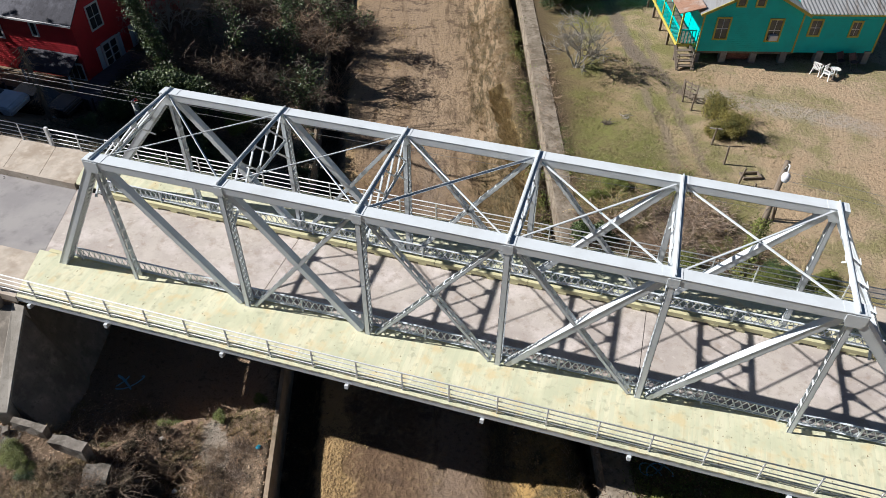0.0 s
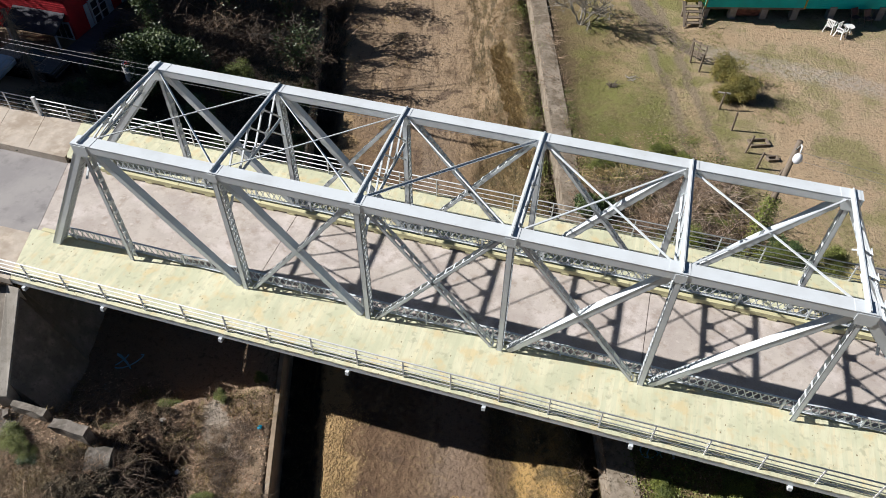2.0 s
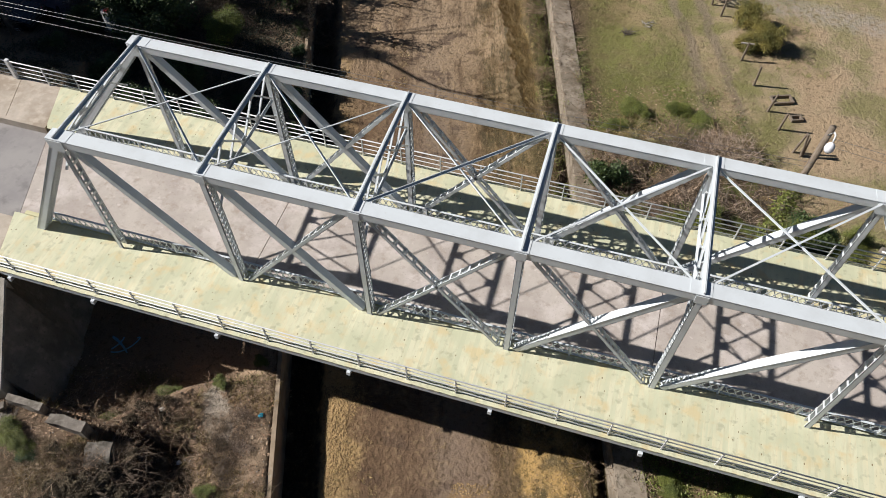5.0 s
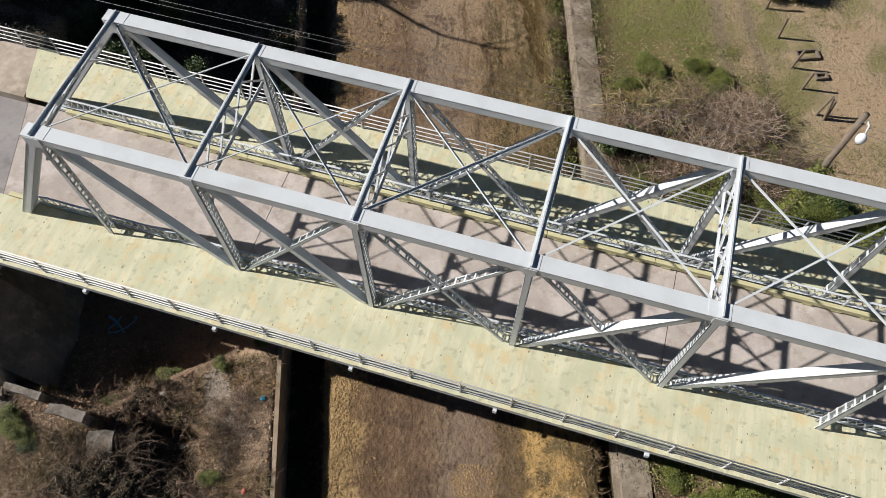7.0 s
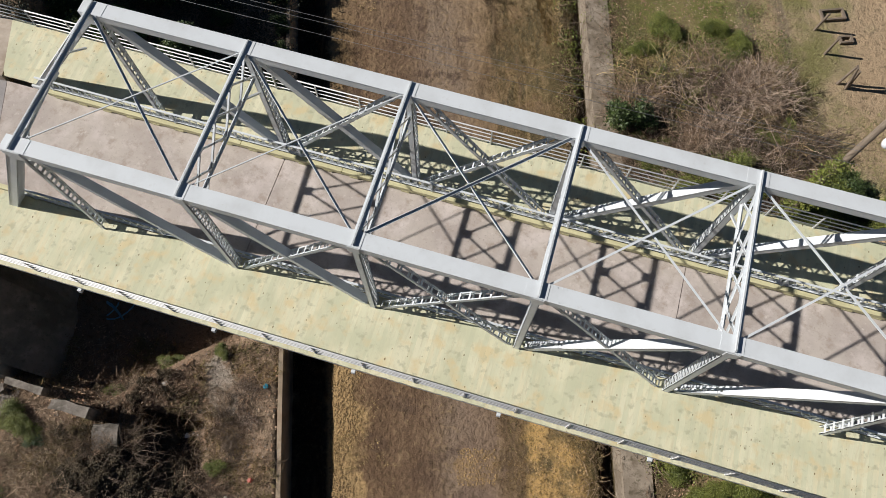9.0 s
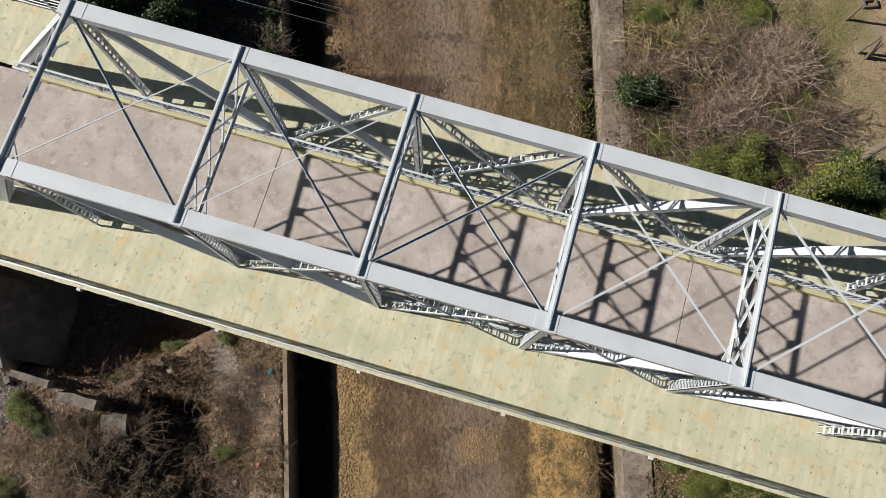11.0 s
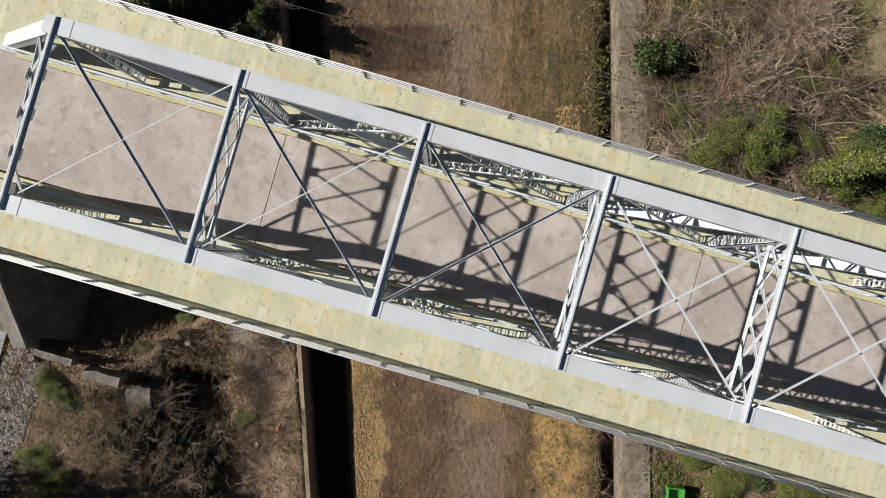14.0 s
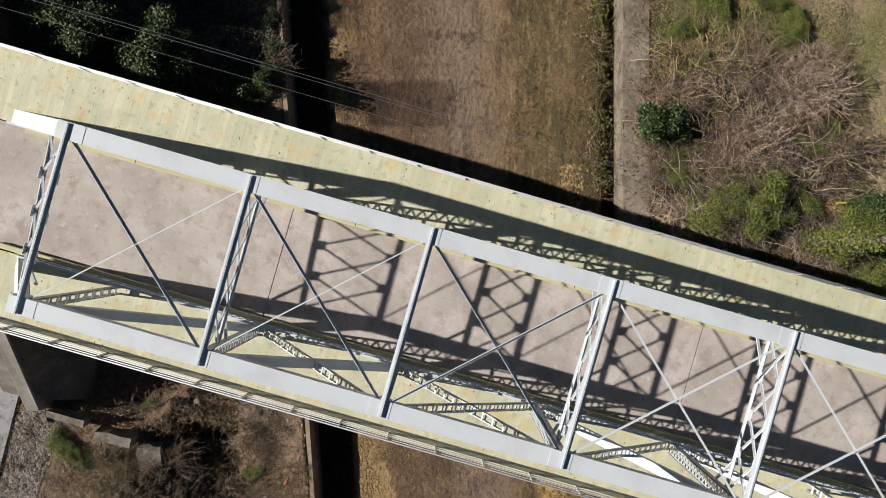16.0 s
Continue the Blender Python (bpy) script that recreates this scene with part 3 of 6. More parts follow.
    col = mix(op("MULTIPLY", op("MULTIPLY", bed, rng(damp, 0.54, 0.62)), 0.7), col, (0.085, 0.058, 0.045))
    col = mix(op("MULTIPLY", op("MULTIPLY", bed, rng(rows_, 0.54, 0.66)), 0.32), col, (0.33, 0.235, 0.14))
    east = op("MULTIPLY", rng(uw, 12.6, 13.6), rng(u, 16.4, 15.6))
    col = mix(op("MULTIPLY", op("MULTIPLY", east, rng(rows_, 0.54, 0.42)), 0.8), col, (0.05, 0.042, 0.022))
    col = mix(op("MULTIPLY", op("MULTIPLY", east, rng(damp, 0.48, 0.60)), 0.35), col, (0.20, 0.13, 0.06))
    # yellow clay turned up on the near side
    clay = op("MULTIPLY", op("MULTIPLY", rng(uw, 13.6, 14.4), rng(uw, 16.4, 15.6)), rng(v, 1.5, -1.0))
    pu, pv = op("SUBTRACT", u0, 12.2), op("MULTIPLY", op("ADD", v, 6.9), 1.3)
    clay = op("MAXIMUM", clay, rng(op("ADD", op("SQRT", op("ADD", op("POWER", pu, 2.0), op("POWER", pv, 2.0))), op("MULTIPLY", op("SUBTRACT", fine, 0.5), 1.2)), 0.95, 0.6))
    col = mix(op("MULTIPLY", clay, rng(mid, 0.35, 0.6)), col, (0.36, 0.235, 0.09))
    ragged = op("ADD", u, op("MULTIPLY", op("SUBTRACT", noi(0.55, 3.0), 0.5), 3.4))
    clay2 = op("MULTIPLY", op("MULTIPLY", rng(u, 6.8, 7.0), rng(ragged, 8.3, 7.9)), op("MULTIPLY", rng(fine, 0.30, 0.45), rng(v, 1.0, -2.0)))
    heap = op("MULTIPLY", op("MULTIPLY", rng(u, 6.8, 7.0), rng(ragged, 7.7, 7.3)), op("MULTIPLY", rng(v, 3.0, 5.0), rng(mid, 0.47, 0.56)))
    clay2 = op("MAXIMUM", clay2, op("MULTIPLY", heap, 0.7))
    # the dug plot: damp red-brown soil, and a dark streak beside the clay
    plot = op("MULTIPLY", op("MULTIPLY", rng(u0, 7.2, 7.7), rng(u0, 10.6, 10.3)), op("MULTIPLY", rng(v, 6.1, 6.35), rng(v, 8.15, 7.9)))
    col = mix(op("MULTIPLY", plot, rng(fine, 0.30, 0.62, 1.0, 0.75)), col, (0.036, 0.025, 0.021))
    streak = op("MULTIPLY", op("MULTIPLY", rng(uw, 12.9, 13.3), rng(uw, 14.3, 13.8)), rng(v, 0.5, -2.0))
    col = mix(op("MULTIPLY", streak, 0.6), col, (0.085, 0.055, 0.035))
    brown = op("MULTIPLY", op("MULTIPLY", rng(u0, 8.0, 8.6), rng(uw, 11.6, 10.4)), rng(mid, 0.36, 0.56))
    col = mix(op("MULTIPLY", brown, 0.55), col, (0.115, 0.072, 0.045))
    mud = op("MULTIPLY", op("MULTIPLY", rng(uw, 11.2, 11.9), rng(uw, 13.4, 12.7)), rng(v, 0.0, -3.0))
    col = mix(op("MULTIPLY", mud, 0.7), col, (0.215, 0.155, 0.115))
    col = mix(op("MULTIPLY", clay2, 0.9), col, (0.42, 0.29, 0.14))
    # grass in the yard
    yard = rng(uw, 19.0, 22.0)
    col = mix(op("MULTIPLY", op("MULTIPLY", yard, op("MULTIPLY", rng(op("ADD", big, op("MULTIPLY", mid, 0.5)), 0.66, 0.95), rng(u, 29.0, 23.0, 0.35, 1.0))), 0.7), col, (0.21, 0.215, 0.06))
    col = mix(op("MULTIPLY", op("MULTIPLY", rng(u, 17.9, 19.5), rng(op("ADD", big, op("MULTIPLY", fine, 0.35)), 0.62, 0.82)), 0.6), col, (0.17, 0.175, 0.05))
    col = mix(op("MULTIPLY", op("MULTIPLY", yard, rng(big, 0.56, 0.40)), 0.55), col, (0.42, 0.30, 0.18))
    green = op("MULTIPLY", op("MULTIPLY", rng(v, 9.0, 11.5), rng(v, 19.0, 14.0)), op("MULTIPLY", rng(u, 18.0, 19.5), rng(u, 25.0, 22.5)))
    col = mix(op("MULTIPLY", green, rng(mid, 0.30, 0.60, 0.2, 0.75)), col, (0.175, 0.185, 0.055))
    # two wheel tracks and the drive past the house
    bend = op("ADD", u, op("MULTIPLY", op("SUBTRACT", big, 0.5), 1.6))
    for c in (23.5, 24.9):
        tr = rng(op("ABSOLUTE", op("SUBTRACT", bend, c)), 0.42, 0.12)
        tr = op("MULTIPLY", tr, op("MULTIPLY", rng(v, 2.0, 5.0), rng(v, 30.0, 24.0)))
        col = mix(op("MULTIPLY", tr, 0.8), col, (0.25, 0.20, 0.145))
    line = op("SUBTRACT", v, op("SUBTRACT", 30.2, op("MULTIPLY", u, 0.41)))
    dr = op("MULTIPLY", rng(op("ABSOLUTE", op("ADD", line, op("MULTIPLY", op("SUBTRACT", mid, 0.5), 1.6))), 1.35, 0.5), op("MULTIPLY", rng(u, 25.0, 27.0), rng(u, 38.0, 34.0)))
    col = mix(op("MULTIPLY", dr, op("MULTIPLY", rng(fine, 0.3, 0.6), 0.75)), col, (0.37, 0.325, 0.285))
    line = op("SUBTRACT", u, op("ADD", 23.4, op("MULTIPLY", op("POWER", op("MAXIMUM", op("SUBTRACT", 27.5, v), 0.0), 2.0), 0.035)))
    dr = op("MULTIPLY", rng(op("ABSOLUTE", op("ADD", line, op("MULTIPLY", op("SUBTRACT", mid, 0.5), 0.9))), 0.7, 0.3), rng(v, 18.3, 19.5))
    col = mix(op("MULTIPLY", dr, 0.9), col, (0.20, 0.16, 0.13))
    # bare pale earth patch on the bank
    pu, pv = op("SUBTRACT", u0, op("SUBTRACT", 2.0, op("MULTIPLY", v, 0.25))), op("MULTIPLY", op("SUBTRACT", v, -4.25), 0.42)
    d = op("SQRT", op("ADD", op("POWER", pu, 2.0), op("POWER", pv, 2.0)))
    col = mix(op("MULTIPLY", rng(op("ADD", d, op("MULTIPLY", op("SUBTRACT", fine, 0.5), 0.9)), 0.62, 0.40), 0.95), col, (0.46, 0.395, 0.325))
    # shade under the vines, painted near-black into the soil colour
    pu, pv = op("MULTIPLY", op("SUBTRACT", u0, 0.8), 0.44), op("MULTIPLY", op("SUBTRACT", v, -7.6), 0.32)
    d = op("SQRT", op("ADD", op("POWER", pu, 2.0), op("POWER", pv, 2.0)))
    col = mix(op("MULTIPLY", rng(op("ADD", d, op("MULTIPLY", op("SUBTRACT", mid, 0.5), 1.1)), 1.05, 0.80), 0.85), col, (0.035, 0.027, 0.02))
    # fine litter, sparser on the bed
    sparse = op("SUBTRACT", 1.0, op("MULTIPLY", op("MULTIPLY", bed, rng(uw, 13.8, 12.6)), 0.55))
    col = mix(op("MULTIPLY", op("MULTIPLY", rng(grit, 0.56, 0.70), 0.55), sparse), col, (0.36, 0.275, 0.17))
    col = mix(op("MULTIPLY", op("MULTIPLY", rng(grit, 0.44, 0.34), 0.7), sparse), col, (0.055, 0.04, 0.025))
    col = mix(op("MULTIPLY", rng(fine, 0.46, 0.34), 0.5), col, (0.075, 0.055, 0.03))
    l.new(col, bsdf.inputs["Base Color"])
    bp = n.new("ShaderNodeBump")
    bp.inputs["Distance"].default_value, bp.inputs["Strength"].default_value = 0.10, 1.0
    l.new(op("ADD", op("ADD", fine, op("MULTIPLY", op("MULTIPLY", grit, sparse), 0.45)), op("MULTIPLY", op("MULTIPLY", op("ADD", rows_, damp), 0.28), bed)), bp.inputs["Height"])
    l.new(bp.outputs[0], bsdf.inputs["Normal"])
    return m


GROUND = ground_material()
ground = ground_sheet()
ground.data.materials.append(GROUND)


def uv_wall(name, mat, u0, u1, v0, v1, z0, z1, label, category="wall", lean=False):
    bm = bmesh.new()
    k = max(1, round((v1 - v0) / 1.0))
    for i in range(k):
        a, b = v0 + (v1 - v0) * i / k, v0 + (v1 - v0) * (i + 1) / k
        vs = box(bm, (u0, a, z0), (u1, b, z1))
        for q in vs:
            q.co = W(q.co.x - (warp(5.0, q.co.y) - 5.0 if lean else 0.0), q.co.y, q.co.z)
    return tagged(part(name, bm, mat), label, category, kind="structure")


uv_wall("channel_wall_west", material("mossy_concrete", (0.36, 0.28, 0.20), 0.92, 0.0, [((0.19, 0.145, 0.095), 0.8, 0.42, 0.62, 0.8), ((0.40, 0.35, 0.27), 2.4, 0.54, 0.70, 0.7)], bump=0.012, bump_scale=14, coords="World"), 5.30, 5.46, -30, 60, -7.0, -4.36, "weathered concrete channel wall in shade", lean=True)
uv_wall("channel_wall_east", material("brown_concrete", (0.27, 0.225, 0.175), 0.92, 0.0, [((0.15, 0.12, 0.085), 0.8, 0.40, 0.60, 0.85), ((0.37, 0.315, 0.25), 2.4, 0.52, 0.70, 0.7), ((0.12, 0.09, 0.06), 1.6, 0.54, 0.66, 0.75), ((0.09, 0.075, 0.045), 7.0, 0.52, 0.66, 0.75)], bump=0.012, bump_scale=14, coords="World"), 16.88, 17.84, -30, 60, -6.6, -3.20, "broad weathered concrete channel wall top")

# ---- approach roads, abutments ----
def skew_slab(name, mat, e0, e1, y0, y1, z1, thick, parent=None, end=XL):
    """A slab behind the deck's end (end=XL: to the west; XR: to the east), from e0 to e1 metres away from it."""
    bm = bmesh.new()
    v = box(bm, (min(e0, e1), y0, z1 - thick), (max(e0, e1), y1, z1))
    for q in v:
        q.co.x = end + (-q.co.x if end == XL else q.co.x) - SKEW * q.co.y
    if end == XL:
        bmesh.ops.reverse_faces(bm, faces=bm.faces)
    return part(name, bm, mat, parent)


for end, tag in ((XL, "west"), (XR, "east")):
    tagged(skew_slab("road_" + tag, ASPHALT, 0.02, 60, 0.25, 4.35, ROAD - 0.02, 0.3, end=end), "worn grey asphalt approach road", "road", kind="structure")
    pav = empty("pavement_" + tag + "_far", "stained brown concrete pavement slabs", "pavement", kind="structure")
    e = 0.02
    for k in range(14):
        skew_slab("paving_slab", WALK, e, e + 1.86, 4.50, 6.68, -0.03, 0.3, pav, end)
        e += 1.88
    tagged(skew_slab("kerb_" + tag + "_far", WALK, 0.02, 40, 4.36, 4.49, 0.0, 0.4, end=end), "concrete kerb beside the approach road", "kerb", kind="structure")
    pav = empty("pavement_" + tag + "_near", "pale stained concrete pavement slabs", "pavement", kind="structure")
    e = 0.02
    for k in range(14):
        skew_slab("paving_slab", WALK, e, e + 1.86, -1.95, 0.23, -0.05, 0.3, pav, end)
        e += 1.88

bm = bmesh.new()
box(bm, (-8.95, 6.53, -0.3), (-8.80, 6.67, 0.93))
tagged(part("railing_pillar", bm, RAIL), "stout light grey steel post ending the railing", "railing post")
railing(6.60, -8.8, -P / 3 * 4 + 0.3, "light grey steel pipe railing beside the pavement")
railing(6.60, -24.0, -8.95, "light grey steel pipe railing beside the pavement")


# west abutment: a battered concrete face under the deck, and a wing wall that falls away towards the gravel
bm = bmesh.new()
rows = []
for k in range(24):
    y = -4.7 + 0.5 * k
    xt = -4.05 - 0.342 * (y + 1.75) if y > -2.0 else -3.37 - 0.302 * (y + 2.2)
    zt = -0.46 if y > -2.0 else -0.52 + 0.674 * (y + 2.2)
    xb = -2.55 - 0.31 * (y - 0.4)
    wob = 0.05 * noise.noise(Vector((0, y, 0)))
    rows.append([bm.verts.new((xb + 0.3 + wob, y, -5.0)), bm.verts.new(((xb + 0.3 + xt) / 2, y, (-5.0 + zt) / 2)), bm.verts.new((xt, y, zt)), bm.verts.new((xt - 1.2, y, zt)), bm.verts.new((xt - 1.2, y, -5.0))])
for r0, r1 in zip(rows, rows[1:]):
    for j in range(4):
        bm.faces.new((r0[j], r1[j], r1[j + 1], r0[j + 1]))
bm.faces.new(rows[0]); bm.faces.new(rows[-1][::-1])
bmesh.ops.recalc_face_normals(bm, faces=bm.faces)
tagged(part("abutment_west", bm, CONC), "dark stained battered concrete abutment under the deck", "abutment", kind="structure")
bm = bmesh.new()
box(bm, (-40, -2.30, -3.6), (-4.3, -2.02, -0.06))
tagged(part("retaining_wall", bm, CONC), "stained concrete retaining wall below the pavement", "retaining wall", kind="structure")
bm = bmesh.new()
lo = [(-3.95, -2.0), (-3.40, -2.0), (-2.47, -5.08), (-2.93, -5.22)]
zt = (-0.35, -0.35, -2.38, -2.38)
a = [bm.verts.new((x, y, -4.8)) for x, y in lo]
b = [bm.verts.new((x, y, z)) for (x, y), z in zip(lo, zt)]
bm.faces.new(a[::-1]); bm.faces.new(b)
for i in range(4):
    bm.faces.new((a[i], a[(i + 1) % 4], b[(i + 1) % 4], b[i]))
bmesh.ops.recalc_face_normals(bm, faces=bm.faces)
bmesh.ops.bevel(bm, geom=[e for e in bm.edges], offset=0.025, segments=1, affect="EDGES")
tagged(part("wing_wall", bm, material("wing_concrete", (0.36, 0.33, 0.29), 0.9, 0, [((0.22, 0.20, 0.17), 1.2, 0.42, 0.62, 0.8), ((0.14, 0.13, 0.10), 7, 0.56, 0.74, 0.6)], bump=0.01, bump_scale=18, coords="World")), "sloping grey concrete wing wall of the abutment", "wing wall", kind="structure")
bm = bmesh.new()
v = box(bm, (28.6, -3.0, -3.8), (30.0, 8.2, -0.52))
for q in v:
    q.co.x -= SKEW * q.co.y
tagged(part("abutment_east", bm, CONC), "weathered concrete abutment under the deck", "abutment", kind="structure")


# ---- plants ----
BARK = material("grey_bark", (0.17, 0.14, 0.115), 0.9, 0, [((0.10, 0.08, 0.06), 6, 0.4, 0.65, 0.8)], bump=0.01, bump_scale=40, coords="World")
PALEBARK = material("pale_bark", (0.36, 0.33, 0.29), 0.9, 0, [((0.22, 0.20, 0.17), 6, 0.4, 0.65, 0.8)], coords="World")
TWIG = material("dry_twigs", (0.29, 0.205, 0.135), 0.9, 0, [((0.15, 0.105, 0.07), 1.5, 0.4, 0.6, 0.8), ((0.52, 0.41, 0.30), 0.7, 0.5, 0.7, 0.7)], per_island=0.55, coords="World")
TWIGPALE = material("pale_twigs", (0.47, 0.37, 0.285), 0.9, 0, [((0.42, 0.33, 0.26), 1.5, 0.4, 0.6, 0.8)], per_island=0.35, coords="World")
TWIGDARK = material("brown_twigs", (0.13, 0.095, 0.07), 0.9, 0, [((0.22, 0.165, 0.12), 1.0, 0.5, 0.7, 0.8)], per_island=0.4, coords="World")
STRAW = material("dry_straw", (0.40, 0.30, 0.14), 0.9, 0, [((0.28, 0.20, 0.085), 1.0, 0.4, 0.65, 0.8)], per_island=0.6, coords="World")
OLIVE = material("olive_grass", (0.15, 0.125, 0.05), 0.9, 0, [((0.27, 0.185, 0.08), 0.8, 0.42, 0.62, 0.9)], per_island=0.55, coords="World")
GRASS = material("green_grass", (0.20, 0.205, 0.06), 0.85, 0, [((0.31, 0.26, 0.15), 0.5, 0.42, 0.62, 0.9)], per_island=0.55, coords="World")
LEAF = material("dark_leaves", (0.045, 0.075, 0.02), 0.5, 0, [((0.09, 0.115, 0.025), 1.1, 0.45, 0.65, 0.8)], per_island=0.45, coords="World", spec=0.6)
LEAFY = material("yellow_green_leaves", (0.165, 0.185, 0.036), 0.55, 0, [((0.075, 0.10, 0.022), 1.4, 0.45, 0.65, 0.8)], per_island=0.4, coords="World")
LITTER = material("dead_leaves", (0.29, 0.18, 0.11), 0.85, 0, [((0.46, 0.36, 0.25), 2, 0.45, 0.65, 0.8)], per_island=0.5, coords="World")


class Shape:
    """Vertices and faces gathered for one mesh."""

    def __init__(self):
        self.v, self.f = [], []

    def stick(self, pts, r0, r1=0.003, sides=3):
        """A tapered rod through the points."""
        base = len(self.v)
        k = len(pts)
        for i, p in enumerate(pts):
            a = (pts[min(i + 1, k - 1)] - pts[max(i - 1, 0)])
            a = a.normalized() if a.length > 1e-6 else Vector((0, 0, 1))
            s = a.orthogonal().normalized()
            n = a.cross(s)
            r = r0 + (r1 - r0) * i / (k - 1)
            for j in range(sides):
                an = j * math.tau / sides
                self.v.append(p + (s * math.cos(an) + n * math.sin(an)) * r)
        for i in range(k - 1):
            for j in range(sides):
                q = base + i * sides + j
                w = base + i * sides + (j + 1) % sides
                self.f.append((q, w, w + sides, q + sides))

    def leaf(self, c, size, rnd, up=0.3):
        """A leaf, folded along its middle."""
        a = Vector((rnd.gauss(0, 1), rnd.gauss(0, 1), rnd.gauss(0, 0.6))).normalized()
        n = Vector((rnd.gauss(0, 1), rnd.gauss(0, 1), rnd.gauss(0, 1) + up * 3)).normalized()
        s = a.cross(n)
        s = s.normalized() if s.length > 1e-4 else a.orthogonal().normalized()
        b = len(self.v)
        self.v += [c - a * size * 0.6, c + s * size * 0.33 + n * size * 0.08, c + a * size * 0.6, c - s * size * 0.33 + n * size * 0.08]
        self.f += [(b, b + 1, b + 2), (b, b + 2, b + 3)]

    def mesh(self, name, *mats):
        me = bpy.data.meshes.new(name)
        me.from_pydata(self.v, [], self.f)
        for m in mats:
            me.materials.append(m)
        return me


def wander(p, d, length, steps, rnd, bend=0.25, droop=0.0):
    pts = [Vector(p)]
    d = Vector(d).normalized()
    for _ in range(steps):
        d = (d + Vector((rnd.gauss(0, bend), rnd.gauss(0, bend), rnd.gauss(0, bend) - droop))).normalized()
        pts.append(pts[-1] + d * (length / steps))
    return pts


def bare_bush(name, seed, radius, height, stems, mat, arch=0.12, twigs=4, thick=0.012):
    """A leafless bush of arching stems with side twigs."""
    rnd = random.Random(seed)
    s = Shape()
    for _ in range(stems):
        an = rnd.uniform(0, math.tau)
        r = radius * 0.45 * math.sqrt(rnd.random())
        base = Vector((r * math.cos(an), r * math.sin(an), -0.05))
        out = rnd.uniform(0.15, 1.1)
        d = Vector((math.cos(an) * out, math.sin(an) * out, 1))
        pts = wander(base, d, height * rnd.uniform(0.6, 1.25), 5, rnd, 0.22, arch)
        s.stick(pts, thick * rnd.uniform(0.6, 1.3), 0.007)
        for _ in range(twigs):
            q = pts[rnd.randint(1, 4)].lerp(pts[rnd.randint(2, 5)], 0.5)
            dd = Vector((rnd.gauss(0, 1), rnd.gauss(0, 1), rnd.uniform(0.0, 1)))
            s.stick(wander(q, dd, height * rnd.uniform(0.2, 0.5), 3, rnd, 0.25, arch), thick * 0.55, 0.005)
    return s.mesh(name, mat)


def leafy_bush(name, seed, rx, ry, height, leaves, size, clumps=9):
    """Clumps of leaves of uneven size, on stems."""
    rnd = random.Random(seed)
    s, w = Shape(), Shape()
    cl = []
    for _ in range(clumps):
        an, rr = rnd.uniform(0, math.tau), math.sqrt(rnd.random())
        c = Vector((rx * 0.68 * rr * math.cos(an), ry * 0.68 * rr * math.sin(an), height * rnd.uniform(0.25, 0.8) * (1 - 0.35 * rr)))
        cl.append((c, rnd.uniform(0.24, 0.46) * min(rx, ry, height)))
        w.stick(wander((c.x * 0.2, c.y * 0.2, 0), c, c.length, 3, rnd, 0.08), 0.03, 0.008)
    for _ in range(leaves):
        c, r = rnd.choice(cl)
        d = Vector((rnd.gauss(0, 1), rnd.gauss(0, 1), rnd.gauss(0.25, 1))).normalized()
        p = c + d * r * (rnd.random() ** 0.4) * rnd.uniform(0.75, 1.2)
        if p.z > 0.02:
            s.leaf(p, size * rnd.uniform(0.6, 1.4), rnd)
    return s, w


def plant(name, me, u, v, scale=1.0, turn=0.0, label="", category="bush", group="", dz=-0.05, parts=()):
    ob = new(name, me)
    z = ground_z(u, v) + dz
    s = scale if isinstance(scale, tuple) else (scale,) * 3
    ob.matrix_world = Matrix.Translation(W(u, v, z)) @ Matrix.Rotation(turn, 4, "Z") @ Matrix.Diagonal((*s, 1))
    tagged(ob, label, category, group)
    for pn, pm in parts:
        o = new(pn, pm)
        o.parent = ob
    return ob


def join_scatter(name, template, places, mat, label, category):
    """One mesh of many small turned and scaled copies of a template shape."""
    tv = np.array([tuple(p) for p in template.v])
    tf = template.f
    vs, fs = [], []
    for i, (p, s, a) in enumerate(places):
        c, q = math.cos(a) * s, math.sin(a) * s
        m = np.array(((c, -q, 0), (q, c, 0), (0, 0, s)))
        vs.append(tv @ m.T + np.array(tuple(p)))
        k = i * len(tv)
        fs += [tuple(j + k for j in f) for f in tf]
    me = bpy.data.meshes.new(name)
    me.from_pydata(np.concatenate(vs).tolist(), [], fs)
    me.materials.append(mat)
    return tagged(new(name, me), label, category, kind="stuff")


def tuft(seed, blades, height, spread, width=0.012):
    rnd = random.Random(seed)
    s = Shape()
    for _ in range(blades):
        an = rnd.uniform(0, math.tau)
        o = rnd.uniform(0, spread)
        b = Vector((math.cos(an) * o, math.sin(an) * o, -0.02))
        lean = rnd.uniform(0.2, 1.3)
        h = height * rnd.uniform(0.5, 1.2)
        t = b + Vector((math.cos(an) * lean * h, math.sin(an) * lean * h, h))
        side = Vector((-math.sin(an), math.cos(an), 0)) * width
        k = len(s.v)
        s.v += [b - side, b + side, t]
        s.f.append((k, k + 1, k + 2))
    return s


def spots(n, seed, u0, u1, v0, v1, keep=lambda u, v: True, smin=0.7, smax=1.4):
    rnd = random.Random(seed)
    out = []
    while len(out) < n:
        u, v = rnd.uniform(u0, u1), rnd.uniform(v0, v1)
        if keep(u, v):
            out.append((W(u, v, ground_z(u, v)), rnd.uniform(smin, smax), rnd.uniform(0, math.tau)))
    return out


def patchy(freq, cut, off=0.0):
    return lambda u, v: noise.noise(Vector((u * freq, v * freq, off))) > cut


